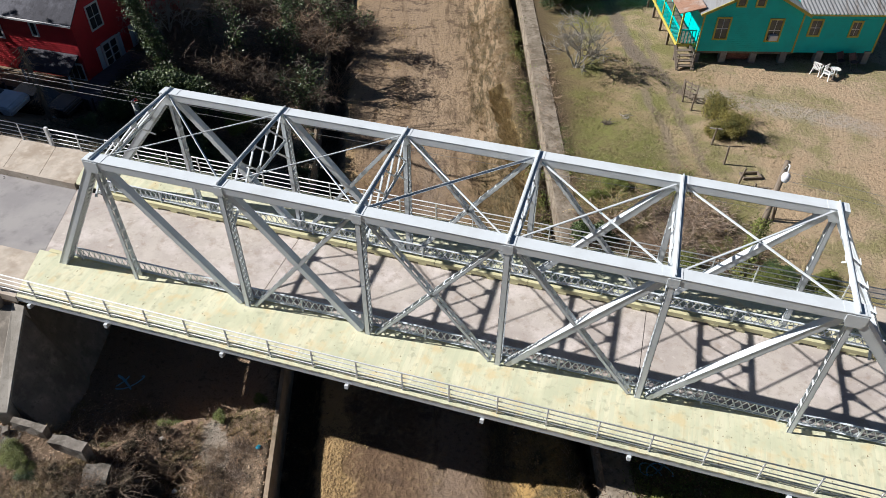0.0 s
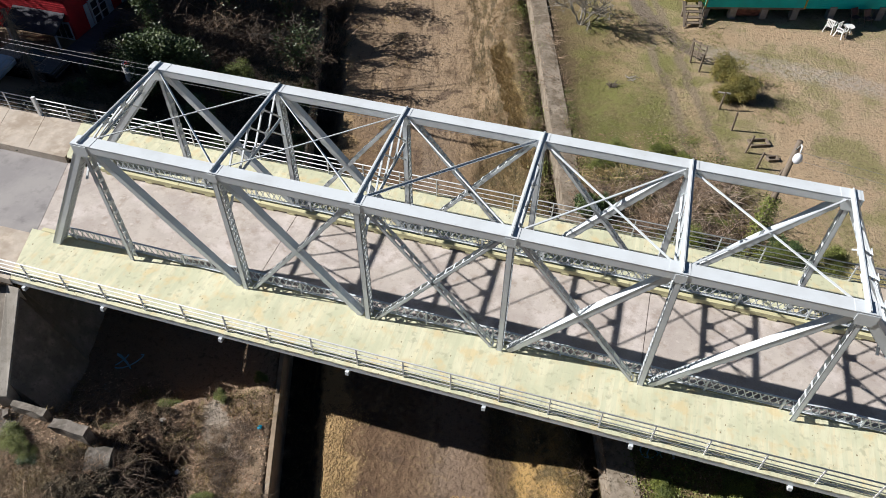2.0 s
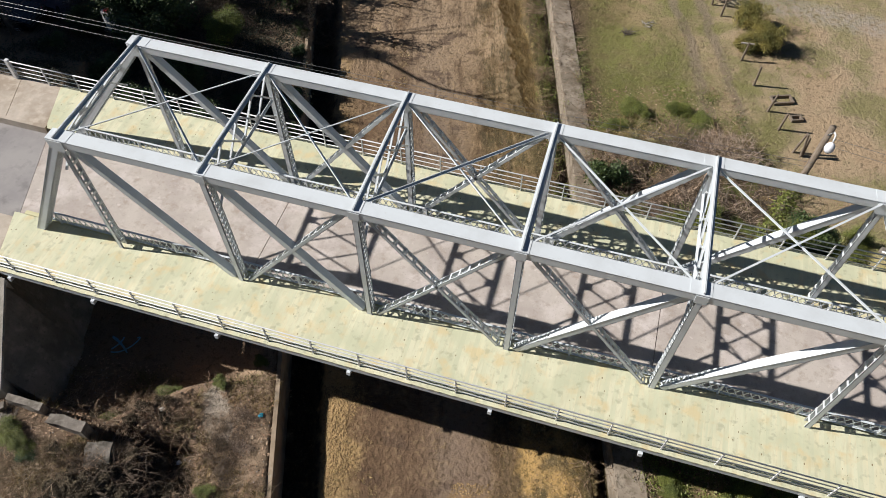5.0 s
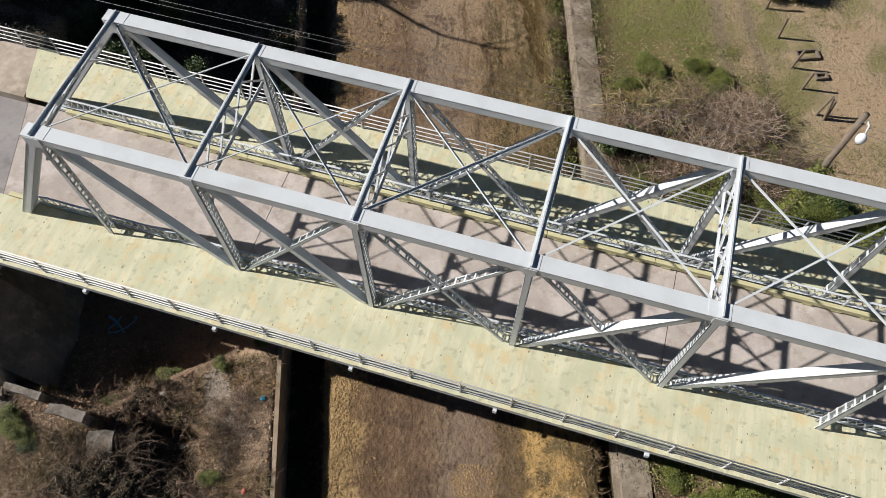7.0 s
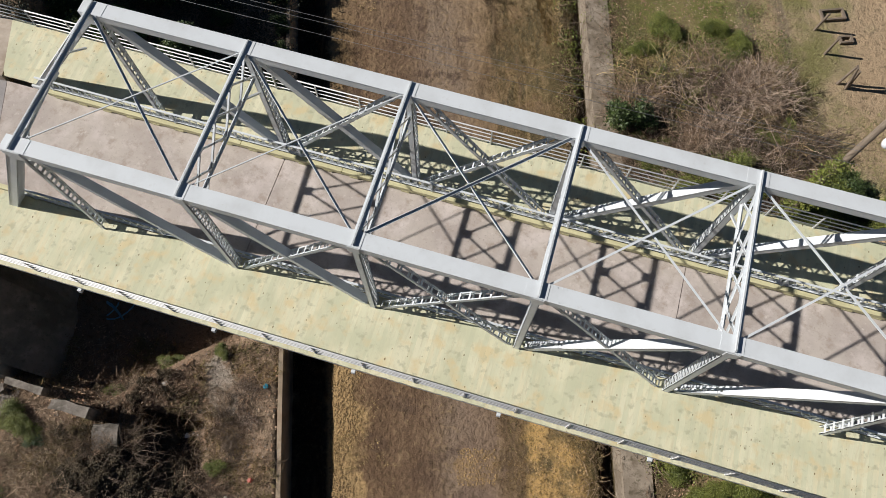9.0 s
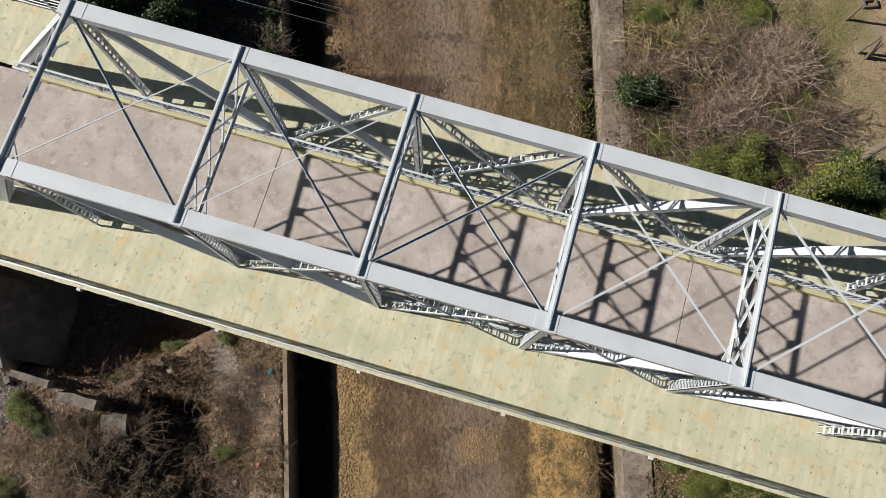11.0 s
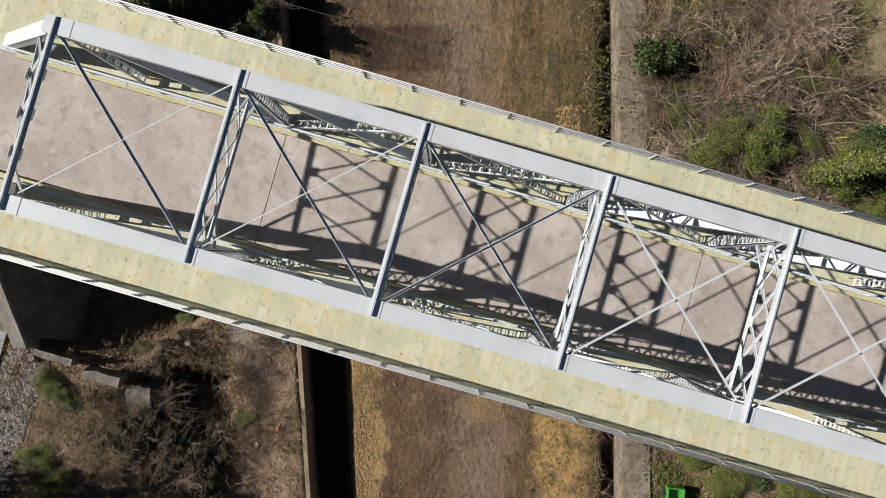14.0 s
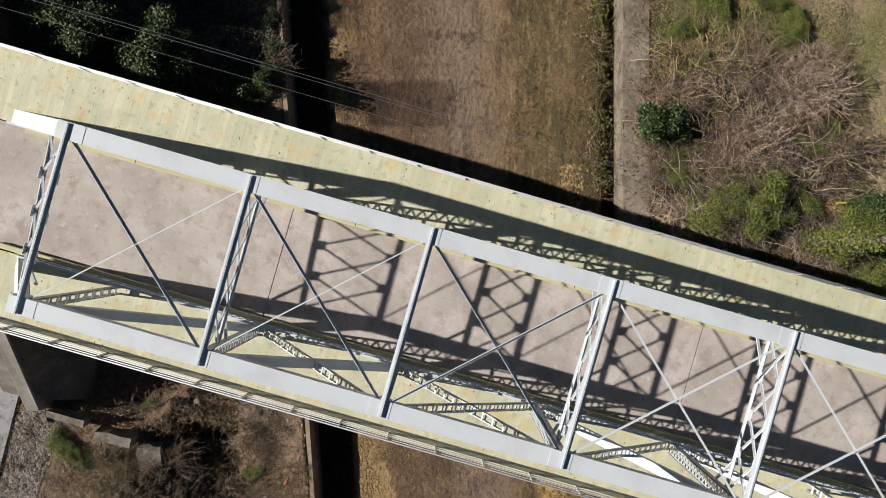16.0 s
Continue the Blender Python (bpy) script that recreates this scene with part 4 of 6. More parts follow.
def off_patch(keep):
    """Leaves the bare pale earth of the bank free."""
    return lambda u, v: keep(u, v) and math.hypot(u - 2.0 + 0.25 * v, (v + 4.25) * 0.42) > 0.5


# grass and litter
GT = tuft(1, 9, 0.09, 0.10, 0.009)
ST = tuft(2, 10, 0.22, 0.12, 0.012)
join_scatter("yard_grass", GT, spots(9000, 3, 18.5, 30, -2, 24, patchy(0.3, -0.05, 2)) + spots(1800, 31, 18.6, 23.5, 10.0, 17.0, patchy(0.6, -0.2, 4), 0.6, 1.1), GRASS, "short green and straw-coloured winter grass", "grass")
join_scatter("straw_ridge", ST, spots(2600, 44, 14.3, 15.9, 10.5, 23, lambda u, v: abs(u - 15.75 + 0.085 * (v - 10.5)) < 0.42 + 0.25 * noise.noise(Vector((u, v, 1))), 0.5, 1.1), STRAW, "ridge of yellow straw beside the channel wall", "grass")
join_scatter("bed_grass", ST, spots(11000, 4, 13.3, 16.4, -16, 34, patchy(0.6, -0.25, 3), 0.22, 0.55), OLIVE, "dry olive grass along the channel bed", "grass")
RUSSET = material("russet_grass", (0.165, 0.115, 0.055), 0.9, 0, [((0.27, 0.195, 0.10), 0.9, 0.42, 0.62, 0.9)], per_island=0.4, coords="World")
join_scatter("bed_dry_grass", ST, spots(7000, 41, 12.9, 16.5, -16, 34, lambda u, v: noise.noise(Vector((u * 1.8, v * 0.4, 3))) > -0.05, 0.25, 0.7), RUSSET, "russet dry grass in rows along the channel bed", "grass")
join_scatter("bed_straw", ST, spots(1100, 5, 6.9, 9.2, -16, 34, lambda u, v: (v < -2 or v > 14 or u < 7.9) and noise.noise(Vector((u * 0.7, v * 0.7, 4))) > 0.12, 0.3, 0.6), STRAW, "clumps of dry straw on the channel bed", "grass")
join_scatter("bank_grass", ST, spots(2600, 6, -7, 5.2, -13, -2.5, off_patch(patchy(0.5, 0.0, 5)), 0.5, 1.2), OLIVE, "dry grass on the bank", "grass")
BUFF = material("buff_grass", (0.42, 0.335, 0.23), 0.9, 0, [((0.20, 0.155, 0.085), 1.2, 0.42, 0.62, 0.9)], per_island=0.5, coords="World")
join_scatter("bank_dry_grass", ST, spots(2300, 45, -4.2, -0.9, -9.4, -5.6, lambda u, v: u > -3.4 + 0.3 * (v + 5.6), 0.3, 0.75) + spots(500, 48, -0.9, 4.8, -9.5, -3.2, off_patch(patchy(0.8, 0.1, 21)), 0.25, 0.55), BUFF, "pale buff dry grass on the bank", "grass")
LT = Shape()
LT.leaf(Vector((0, 0, 0.02)), 0.075, random.Random(1), 3)
join_scatter("leaf_litter", LT, spots(9000, 8, -7, 5.2, -14, -2, off_patch(patchy(0.5, -0.3, 7)), 0.5, 1.4) + spots(9000, 9, 17.9, 25, -11, 12, patchy(0.5, -0.3, 8), 0.5, 1.4), LITTER, "dead leaves lying on the banks", "leaf litter")
KL = Shape()
_r = random.Random(4)
for _ in range(5):
    KL.stick(wander((_r.uniform(-.15, .15), _r.uniform(-.15, .15), 0.03), (_r.gauss(0, 1), _r.gauss(0, 1), 0.15), 0.5, 3, _r, 0.3, 0.08), 0.008, 0.003)
join_scatter("fallen_twigs", KL, spots(900, 10, -6, 5.2, -13, -2.5, off_patch(patchy(0.5, -0.2, 9))) + spots(1100, 11, 17.9, 25, -5, 8.6, patchy(0.4, -0.3, 10)) + spots(420, 12, 15.8, 17.1, -12, 26) + spots(330, 13, 17.55, 18.2, -12, 24), TWIG, "fallen dry twigs and vines", "twigs")

UG = Shape()
_r = random.Random(9)
for _ in range(26):
    UG.leaf(Vector((_r.gauss(0, 0.16), _r.gauss(0, 0.16), abs(_r.gauss(0.06, 0.08)))), 0.06, _r)
# leaf cover added to darken the far bank; its low colour stands for shade
join_scatter("undergrowth", UG, spots(5200, 21, -8.5, 4.9, 7.2, 26, patchy(0.5, -0.35, 12), 0.6, 1.8), material("shade_cover_leaves", (0.028, 0.036, 0.014), 0.6, 0, [((0.05, 0.045, 0.022), 0.9, 0.42, 0.62, 0.9)], per_island=0.5, coords="World"), "dark leaf cover added to deepen shade on the bank", "undergrowth")
join_scatter("bank_weeds", UG, spots(900, 22, 17.9, 25.0, -2, 11.5, patchy(0.7, 0.05, 14), 0.4, 1.3) + spots(900, 23, 17.9, 27.0, -11, -5.5, patchy(0.7, -0.1, 15), 0.4, 1.5) + spots(420, 24, 16.2, 16.9, 2, 30, patchy(0.7, -0.1, 16), 0.6, 1.8) + spots(260, 25, 17.8, 18.3, -8, 16, patchy(0.7, -0.1, 17), 0.4, 1.2), LEAFY, "low green weeds under the thicket", "weeds")

# leafless thickets
BB = [bare_bush("bare_bush", 20 + k, 0.95, 1.35, 64, (TWIGDARK, TWIG, TWIGPALE, TWIG, TWIGDARK)[k], 0.16, 6, 0.016) for k in range(5)]
VB = [bare_bush("vine_tangle", 30 + k, 1.2, 1.45, 42, (TWIG, TWIG, TWIGDARK)[k], 0.42, 5, (0.012, 0.012, 0.014)[k]) for k in range(3)]
# leaf domes coloured dark to stand in for shade between the stems
SHADE_SCRUBM = material("shade_scrub_leaves", (0.065, 0.05, 0.03), 0.85, 0, [((0.15, 0.115, 0.07), 1.5, 0.45, 0.65, 0.8)], per_island=0.5, coords="World")
SHADE_SCRUB = []
rnd = random.Random(77)


def thicket(n, box_uv, meshes, label, group, smin, smax, keep=lambda u, v: True, name="bare_bush", flat=1.0):
    u0, u1, v0, v1 = box_uv
    done = 0
    while done < n:
        u, v = rnd.uniform(u0, u1), rnd.uniform(v0, v1)
        x, y, _ = W(u, v)
        if not keep(u, v) or (-2.9 < y < 7.5 and x > -6):
            continue
        s = rnd.uniform(smin, smax)
        plant(name, rnd.choice(meshes), u, v, (s, s, s * flat * rnd.uniform(0.7, 1.1)), rnd.uniform(0, 6.28), label, "bush", group)
        done += 1


def lee(u, v):
    """True outside the bare gaps behind the taller bushes."""
    return all(math.hypot((u - a) / c, (v - b) / d) > 1 for a, b, c, d in ((19.6, 5.6, 1.25, 0.75), (23.2, 2.6, 1.1, 0.75), (21.9, 6.6, 0.7, 0.45), (20.4, 8.9, 0.8, 0.45), (23.5, 5.9, 0.7, 0.4), (18.9, 2.9, 0.5, 0.5)))


REED = [bare_bush("reed_bush", 40 + k, 0.9, 1.5, 52, m_, 0.34, 3, 0.022) for k, m_ in enumerate((GRASS, OLIVE, STRAW))]
thicket(56, (18.2, 25.2, -1.0, 11.5), BB, "leafless tan thicket bush on the channel bank", "thicket on the bank", 0.55, 1.15, lambda u, v: v < 8.3 - 0.40 * max(0.0, u - 21.5) and u < 25.2 - 0.09 * v and lee(u, v))
thicket(52, (19.0, 25.0, 0.0, 12.0), REED, "arching olive and straw-coloured reeds in the thicket", "reeds of the thicket", 0.5, 1.05, lambda u, v: v < 8.6 - 0.40 * max(0.0, u - 21.5) and (u > 22.5 or v > 6.3) and lee(u, v), "reed_bush", 0.85)
thicket(36, (18.3, 23.2, 7.2, 10.4), REED[:2], "grey-green arching grass at the end of the thicket", "reeds of the thicket", 0.28, 0.52, lee, "reed_bush", 0.75)
thicket(12, (21.8, 24.0, 6.6, 8.2), [BB[2], BB[1]], "grey leafless dome of fine twigs", "thicket on the bank", 0.7, 1.1)
for k in range(2):
    s_, w_ = leafy_bush("dark_scrub", 90 + k, 1.3, 1.1, 0.85, 4200, 0.075, 14)
    SHADE_SCRUB.append(s_.mesh("dark_scrub", SHADE_SCRUBM))
thicket(22, (-1.2, 2.4, -8.8, -6.2), SHADE_SCRUB, "low leaf mass coloured dark as shade under dry vines", "dark scrub on the bank", 0.5, 0.85, lambda u, v: True, "dark_scrub", 0.8)
thicket(13, (-2.2, 2.4, -12.5, -8.8), SHADE_SCRUB, "low leaf mass coloured dark as shade under dry vines", "dark scrub on the bank", 0.55, 0.95, lambda u, v: True, "dark_scrub", 0.9)
thicket(72, (-2.4, 2.9, -12.5, -5.4), VB, "tangle of dry leafless vines on the bank", "vine tangles on the bank", 0.5, 0.95, lambda u, v: v < -6.2 and not (u < -1.0 and v > -7.6), "vine_tangle", 0.8)
thicket(34, (18.4, 24.8, -0.5, 9.5), SHADE_SCRUB, "low leaf mass coloured dark as shade under the thicket", "dark scrub of the thicket", 0.45, 0.8, lambda u, v: v < 8.2 - 0.4 * max(0.0, u - 21.5), "dark_scrub", 0.8)
for u_, v_ in ((-1.2, -4.4), (-0.6, -4.5), (0.0, -4.3), (0.6, -4.2), (1.1, -3.9), (0.3, -4.7), (1.4, -4.5), (-1.0, -5.9), (-0.95, -6.5), (0.4, -5.95), (-1.7, -6.0)):
    plant("dark_scrub", SHADE_SCRUB[1], u_, v_, (0.32, 0.32, 0.3), u_ * 7, "low leaf mass coloured dark as shade beside the hollow", "bush", "dark scrub on the bank")
    plant("vine_tangle", VB[1], u_, v_ - 0.1, (0.5, 0.5, 0.55), u_ * 5, "tangle of dry leafless vines on the bank", "bush", "vine tangles on the bank")
LS = Shape()
LS.stick([Vector((-0.75, 0, 0.05)), Vector((-0.2, 0.06, 0.30)), Vector((0.4, 0.02, 0.52)), Vector((0.9, -0.08, 0.60))], 0.013, 0.004)
join_scatter("dry_stems", LS, [(p_ + Vector((0, 0, 0.15 + 0.5 * (s_ - 0.5))), s_, a_) for p_, s_, a_ in spots(420, 33, 18.2, 25.4, 0.5, 11.0, lambda u, v: v < 8.6 - 0.4 * max(0.0, u - 21.5) and lee(u, v) and lee(u + 0.6, v), 0.3, 0.95)], TWIGPALE, "long pale dry stems leaning over the thicket", "stems")
# dark domes set where the shadows of the tall bushes fall
for u_, v_ in ((19.2, 5.9), (19.5, 5.5), (22.9, 3.1), (23.3, 3.4), (22.6, 3.6)):
    plant("dark_scrub", SHADE_SCRUB[0], u_, v_, 0.75, u_ * 7, "low leaf mass coloured dark as shade under the thicket", "bush", "dark scrub of the thicket")
thicket(14, (-1.0, 4.6, -6.5, -2.6), BB, "low leafless bush on the littered bank", "low bushes on the bank", 0.25, 0.5, lambda u, v: u > 2.9 or v < -6.3)
thicket(55, (-7.5, 4.6, 19.0, 34.0), [BB[0], BB[0], BB[0], BB[1]], "grey leafless bush in the shaded wood", "bushes of the shaded wood", 1.0, 1.9)
thicket(16, (-4.0, 4.4, 7.0, 19.0), [BB[0]], "leafless bush on the shaded bank", "bushes of the shaded bank", 0.5, 0.9)
for k_ in range(54):
    v_ = -12 + 0.72 * k_ + rnd.uniform(-0.25, 0.25)
    plant("bare_bush", BB[0], 16.68 + rnd.uniform(-0.06, 0.06), v_, (0.22, 0.6, rnd.uniform(0.7, 1.15)), 0.283, "tall dry bush filling the slot beside the wall", "bush", "dry bushes along the wall", dz=0.1)
thicket(10, (16.2, 16.8, -10, 22), BB, "small dry bush along the wall foot", "dry bushes along the wall", 0.3, 0.55)
thicket(8, (20, 26, -12, -6), BB, "leafless tan thicket bush on the channel bank", "thicket on the bank", 0.5, 0.9)

# evergreen bushes
LB = []
for k, (rx, ry, h, nl, m) in enumerate(((1.0, 0.9, 1.4, 7000, LEAF), (1.4, 1.1, 1.5, 14000, LEAFY), (1.7, 1.5, 3.4, 22000, LEAF), (1.5, 1.3, 3.6, 22000, LEAFY), (1.0, 1.0, 1.55, 12000, material("bronze_leaves", (0.25, 0.21, 0.05), 0.6, 0, [((0.11, 0.115, 0.03), 2.0, 0.42, 0.62, 0.8)], per_island=0.45, coords="World")))):
    s, w = leafy_bush("leafy_bush", 50 + k, rx, ry, h, nl, (0.065, 0.05, 0.085, 0.06, 0.05)[k], 12 + 4 * min(k, 3))
    LB.append((s.mesh("foliage", m), w.mesh("stem", BARK)))


def evergreen(k, u, v, s, label, group="", turn=0.0):
    t = empty("leafy_bush", label, "bush", group)
    t.matrix_world = Matrix.Translation(W(u, v, ground_z(u, v) - 0.05)) @ Matrix.Rotation(turn, 4, "Z") @ Matrix.Diagonal((*(s if isinstance(s, tuple) else (s, s, s)), 1))
    for pn, pm in zip(("foliage", "stem"), LB[k]):
        o = new(pn, pm)
        o.parent = t
    return t


evergreen(0, 18.15, 5.75, (1.25, 1.15, 1.55), "small dark evergreen bush beside the concrete wall")
for u, v, s in ((20.2, 2.7, 1.0), (21.4, 3.0, 1.15), (22.0, 2.5, 0.75), (20.7, 3.9, 0.6), (19.0, 4.1, 0.6), (19.3, 3.2, 0.5), (18.4, 1.9, 0.5), (18.6, 5.0, 0.5), (25.6, 0.4, 0.9), (26.6, 1.2, 0.8)):
    evergreen(1, u, v, s, "yellow-green leafy bush among the thicket", "leafy bushes of the thicket", u * 3)
for u, v, s in ((22.6, 8.8, 0.45), (20.0, 10.2, 0.5), (23.4, 5.0, 0.4), (19.6, 8.0, 0.35), (21.4, 6.2, 0.3), (22.2, 4.0, 0.45), (19.0, 9.3, 0.4), (24.0, 7.0, 0.3), (18.7, 4.3, 0.4), (20.9, 4.4, 0.35), (19.1, 4.9, 0.4), (19.9, 5.4, 0.3), (23.0, 9.4, 0.4), (21.2, 8.2, 0.3), (22.0, 10.3, 0.4), (24.4, 5.6, 0.3), (21.0, 7.2, 0.35), (18.8, 6.9, 0.3), (23.2, 3.0, 0.5)):
    evergreen(1, u, v, (s * 1.45, s * 1.15, s * 1.1), "low green bush among the thicket", "leafy bushes of the thicket", u * 2)
for k, u, v, s in ((1, -3.3, -5.6, 0.42), (1, -2.7, -5.9, 0.3), (1, -3.8, -8.0, 0.42), (1, -3.0, -9.0, 0.45), (0, -2.5, -6.3, 0.28), (1, -0.6, -4.5, 0.3), (1, 2.95, -3.0, 0.22), (1, 3.2, -7.0, 0.25), (1, 1.2, -3.4, 0.35), (1, 4.3, -2.0, 0.22), (1, 24, -9.0, 0.7), (1, 21.0, -7.3, 0.6), (1, 19.6, -8.0, 0.5), (1, 22.4, -8.2, 0.6), (1, 20.3, -9.4, 0.55), (1, 23.0, -9.6, 0.6), (0, 21.6, -8.8, 0.5), (1, 18.6, -7.0, 0.35), (1, 25.4, -9.2, 0.6)):
    evergreen(k, u, v, (s * 1.5, s * 1.2, s * 0.95), "small green weed bush on the littered bank", "weeds of the bank", u * 5)
for k, u, v, s in ((2, -2.4, 9.4, 0.95), (2, 0.3, 8.6, 0.95), (2, -4.4, 11.2, 0.8), (2, -1.2, 12.4, 0.75), (2, 1.4, 11.4, 0.34), (2, -6.9, 15.9, 0.6), (2, -3.2, 15.2, 1.4), (0, 2.9, 7.5, 1.2), (0, -7.0, 12.6, 0.8), (3, 0.2, 15.6, 0.85)):
    evergreen(k, u, v, s, "tall dark evergreen bush on the shaded bank", "evergreens of the shaded bank", u * 4)
# unseen trees, placed out of view to shade the west bank
for x, y, s in ((-31.0, 11.6, (3.2, 2.2, 7.0)), (-28.0, 7.8, (2.8, 2.3, 6.4)), (-22.6, 8.2, (1.8, 1.9, 5.0))):
    evergreen(2, x * CA + y * SA, -x * SA + y * CA, s, "unseen tall evergreen beside the approach road, added for its shade", "evergreens beside the approach road", x)
# two more unseen trees, added to throw a shadow over the gravel's edge
evergreen(2, -13.3, -9.65, (2.0, 1.7, 4.0), "unseen tall evergreen beside the gravel, added for its shadow", "evergreens beside the gravel", 1.0)
evergreen(2, -12.5, -13.4, 2.0, "unseen tall evergreen beside the gravel, added for its shadow", "evergreens beside the gravel", 2.0)
for k, u, v, s in ((4, 26.75, 16.5, (0.98, 0.98, 1.3)), (4, 27.15, 14.75, (1.02, 1.0, 1.2))):
    evergreen(k, u, v, s, "rounded bronze-green shrub in the yard", "shrubs in the yard", u)
evergreen(4, 26.1, 14.7, 0.7, "brownish shrub beside the fence in the yard")
evergreen(3, 24.7, 1.9, (0.95, 0.75, 0.6), "tall yellow-green bush round the foot of the lamp pole", "", 1.0)
evergreen(2, 25.6, 2.3, (0.85, 0.75, 0.62), "dark leafy bush beside the lamp pole", "", 2.0)
evergreen(0, 25.0, 4.6, 0.45, "small spiky green plant on bare earth", "", 2.0)


def tree(name, seed, u, v, height, label, mat, crown=None, leaf=0.12, leaves=0, spread=0.55, dz=0.0, trunk_r=0.16, vine=0, levels=4, low_fork=1, slim=False, thin=0.5):
    """A tree: tapered trunk, limbs that fork, and, if any, a crown of single leaves; vine leaves wrap the trunk."""
    r_ = random.Random(seed)
    wood, tips, low = Shape(), [], []

    def grow(p, d, length, r, level):
        pts = wander(p, d, length, 5, r_, 0.10 + 0.04 * level)
        wood.stick(pts, r, r * 0.55, 7 if level < 2 else 4)
        if level < (1 if slim else 2):
            low.extend(pts)
        if level == levels:
            tips.extend(pts[2:])
            return
        for _ in range(r_.randint(2, 4) + (1 if low_fork > 1 else 0)):
            q = pts[r_.randint(2, 5)]
            dd = ((pts[-1] - pts[-2]).normalized() + Vector((r_.gauss(0, spread), r_.gauss(0, spread), r_.gauss(0.1, spread * 0.6)))).normalized()
            grow(q, dd, length * r_.uniform(0.55, 0.8), r * thin, level + 1)

    for k in range(low_fork):
        lean = 0.4 if low_fork > 1 else (0.02 if slim else 0.1)
        grow(Vector((0, 0, -0.15)), Vector((r_.gauss(0, lean), r_.gauss(0, lean), 1)), height * (0.8 if slim else 0.42), trunk_r / low_fork ** 0.5, 0)
    t = empty(name, label, "tree")
    t.location = W(u, v, ground_z(u, v) + dz)
    o = new("trunk", wood.mesh("trunk", mat)); o.parent = t
    if leaves:
        s = Shape()
        for _ in range(leaves):
            q = r_.choice(tips)
            s.leaf(q + Vector((r_.gauss(0, 0.22), r_.gauss(0, 0.22), r_.gauss(0, 0.2))), leaf * r_.uniform(0.6, 1.4), r_)
        o = new("crown", s.mesh("crown", crown)); o.parent = t
    if vine:
        s = Shape()
        for _ in range(vine):
            q = r_.choice(low)
            s.leaf(q + Vector((r_.gauss(0, 0.26), r_.gauss(0, 0.26), r_.gauss(0, 0.5))), leaf * r_.uniform(0.6, 1.4), r_)
        o = new("vine", s.mesh("vine", LEAF)); o.parent = t
        o["label"] = "climbing evergreen leaves"
    return t


tree("bare_tree", 12, 19.65, 22.7, 4.5, "leafless pale branching tree in the grass", PALEBARK, spread=0.5, trunk_r=0.14, levels=4, low_fork=4, thin=0.6)
tree("bare_tree", 8, -6.4, 24.6, 6.5, "leafless pale branching tree beside the red house", PALEBARK, spread=0.6, trunk_r=0.13, levels=5, low_fork=3, thin=0.62)
plant("reed_bush", REED[2], 1.75, 21.8, (1.0, 1.0, 1.2), 0.5, "clump of pale dry reeds in the shaded wood", "bush")
tree("vine_tree", 5, -5.3, 20.6, 9.0, "tall tree wrapped in climbing evergreen leaves", BARK, spread=0.35, leaf=0.11, trunk_r=0.22, vine=9000, levels=2, slim=True)
for k, (u, v, h) in enumerate(((-2.0, 22.0, 7.0), (1.5, 24.5, 6.5), (-4.5, 27.0, 8.0), (3.2, 29.0, 6.5), (-0.5, 31.5, 8.0), (-8.0, 31.0, 8.5), (2.5, 19.5, 5.0))):
    tree("grey_tree", 60 + k, u, v, h, "grey leafless tree in the shaded wood", BARK, LEAF, 0.13, 1200 if k % 2 else 0, 0.5, trunk_r=0.15, vine=1200)
evergreen(0, 3.95, 7.8, (0.7, 0.6, 1.25), "dark evergreen bush on the edge of the channel wall", "bushes along the west wall", 1.0)
for u, v, s in ((4.05, 9.0, 0.5), (3.9, 10.1, 0.45), (3.85, 11.3, 0.6), (3.75, 12.7, 0.5), (3.65, 14.2, 0.6), (3.55, 15.9, 0.5), (3.45, 17.6, 0.6)):
    evergreen(0, u, v, s, "dark evergreen bush on the edge of the channel wall", "bushes along the west wall", v)
evergreen(2, 19.5, 32.0, 1.3, "large dark evergreen beyond the bare tree")
evergreen(2, 22.5, 33.5, 1.4, "large dark evergreen beyond the bare tree")

# ---- the teal house ----
def paint(name, rgb, rough=0.6, dirt=0.35):
    dark = tuple(c * 0.72 for c in rgb)
    return material(name, rgb, rough, 0, [(dark, 1.2, 0.45, 0.7, 0.6), (tuple(c * 0.5 for c in rgb), 6.0, 0.6, 0.8, dirt)], bump=0.003, bump_scale=20, coords="World")


TEAL = paint("teal_paint", (0.004, 0.54, 0.52))
YELLOW = paint("yellow_trim", (0.50, 0.42, 0.07))
REDP = paint("red_paint", (0.50, 0.022, 0.034))
WHITEP = paint("white_paint", (0.70, 0.70, 0.70))
GLASS = material("window_glass", (0.035, 0.04, 0.05), 0.08, 0, [((0.09, 0.085, 0.08), 2.0, 0.45, 0.65, 0.8)], coords="World", spec=0.8)
TIN = material("corrugated_tin", (0.42, 0.42, 0.42), 0.45, 0.5, [((0.20, 0.16, 0.13), 1.0, 0.5, 0.66, 0.8), ((0.50, 0.50, 0.49), 3.0, 0.5, 0.7, 0.6)], coords="World", stretch=(3, 0.4, 1))
RUSTTIN = material("rusty_tin", (0.36, 0.21, 0.14), 0.7, 0.2, [((0.46, 0.40, 0.36), 0.9, 0.45, 0.6, 0.8), ((0.20, 0.10, 0.06), 4, 0.5, 0.7, 0.7)], coords="World")
SHINGLE = material("grey_shingles", (0.05, 0.05, 0.064), 0.9, 0, [((0.12, 0.12, 0.145), 0.45, 0.50, 0.62, 0.85), ((0.015, 0.015, 0.02), 3.0, 0.5, 0.7, 0.7)], bump=0.02, bump_scale=8, coords="World")
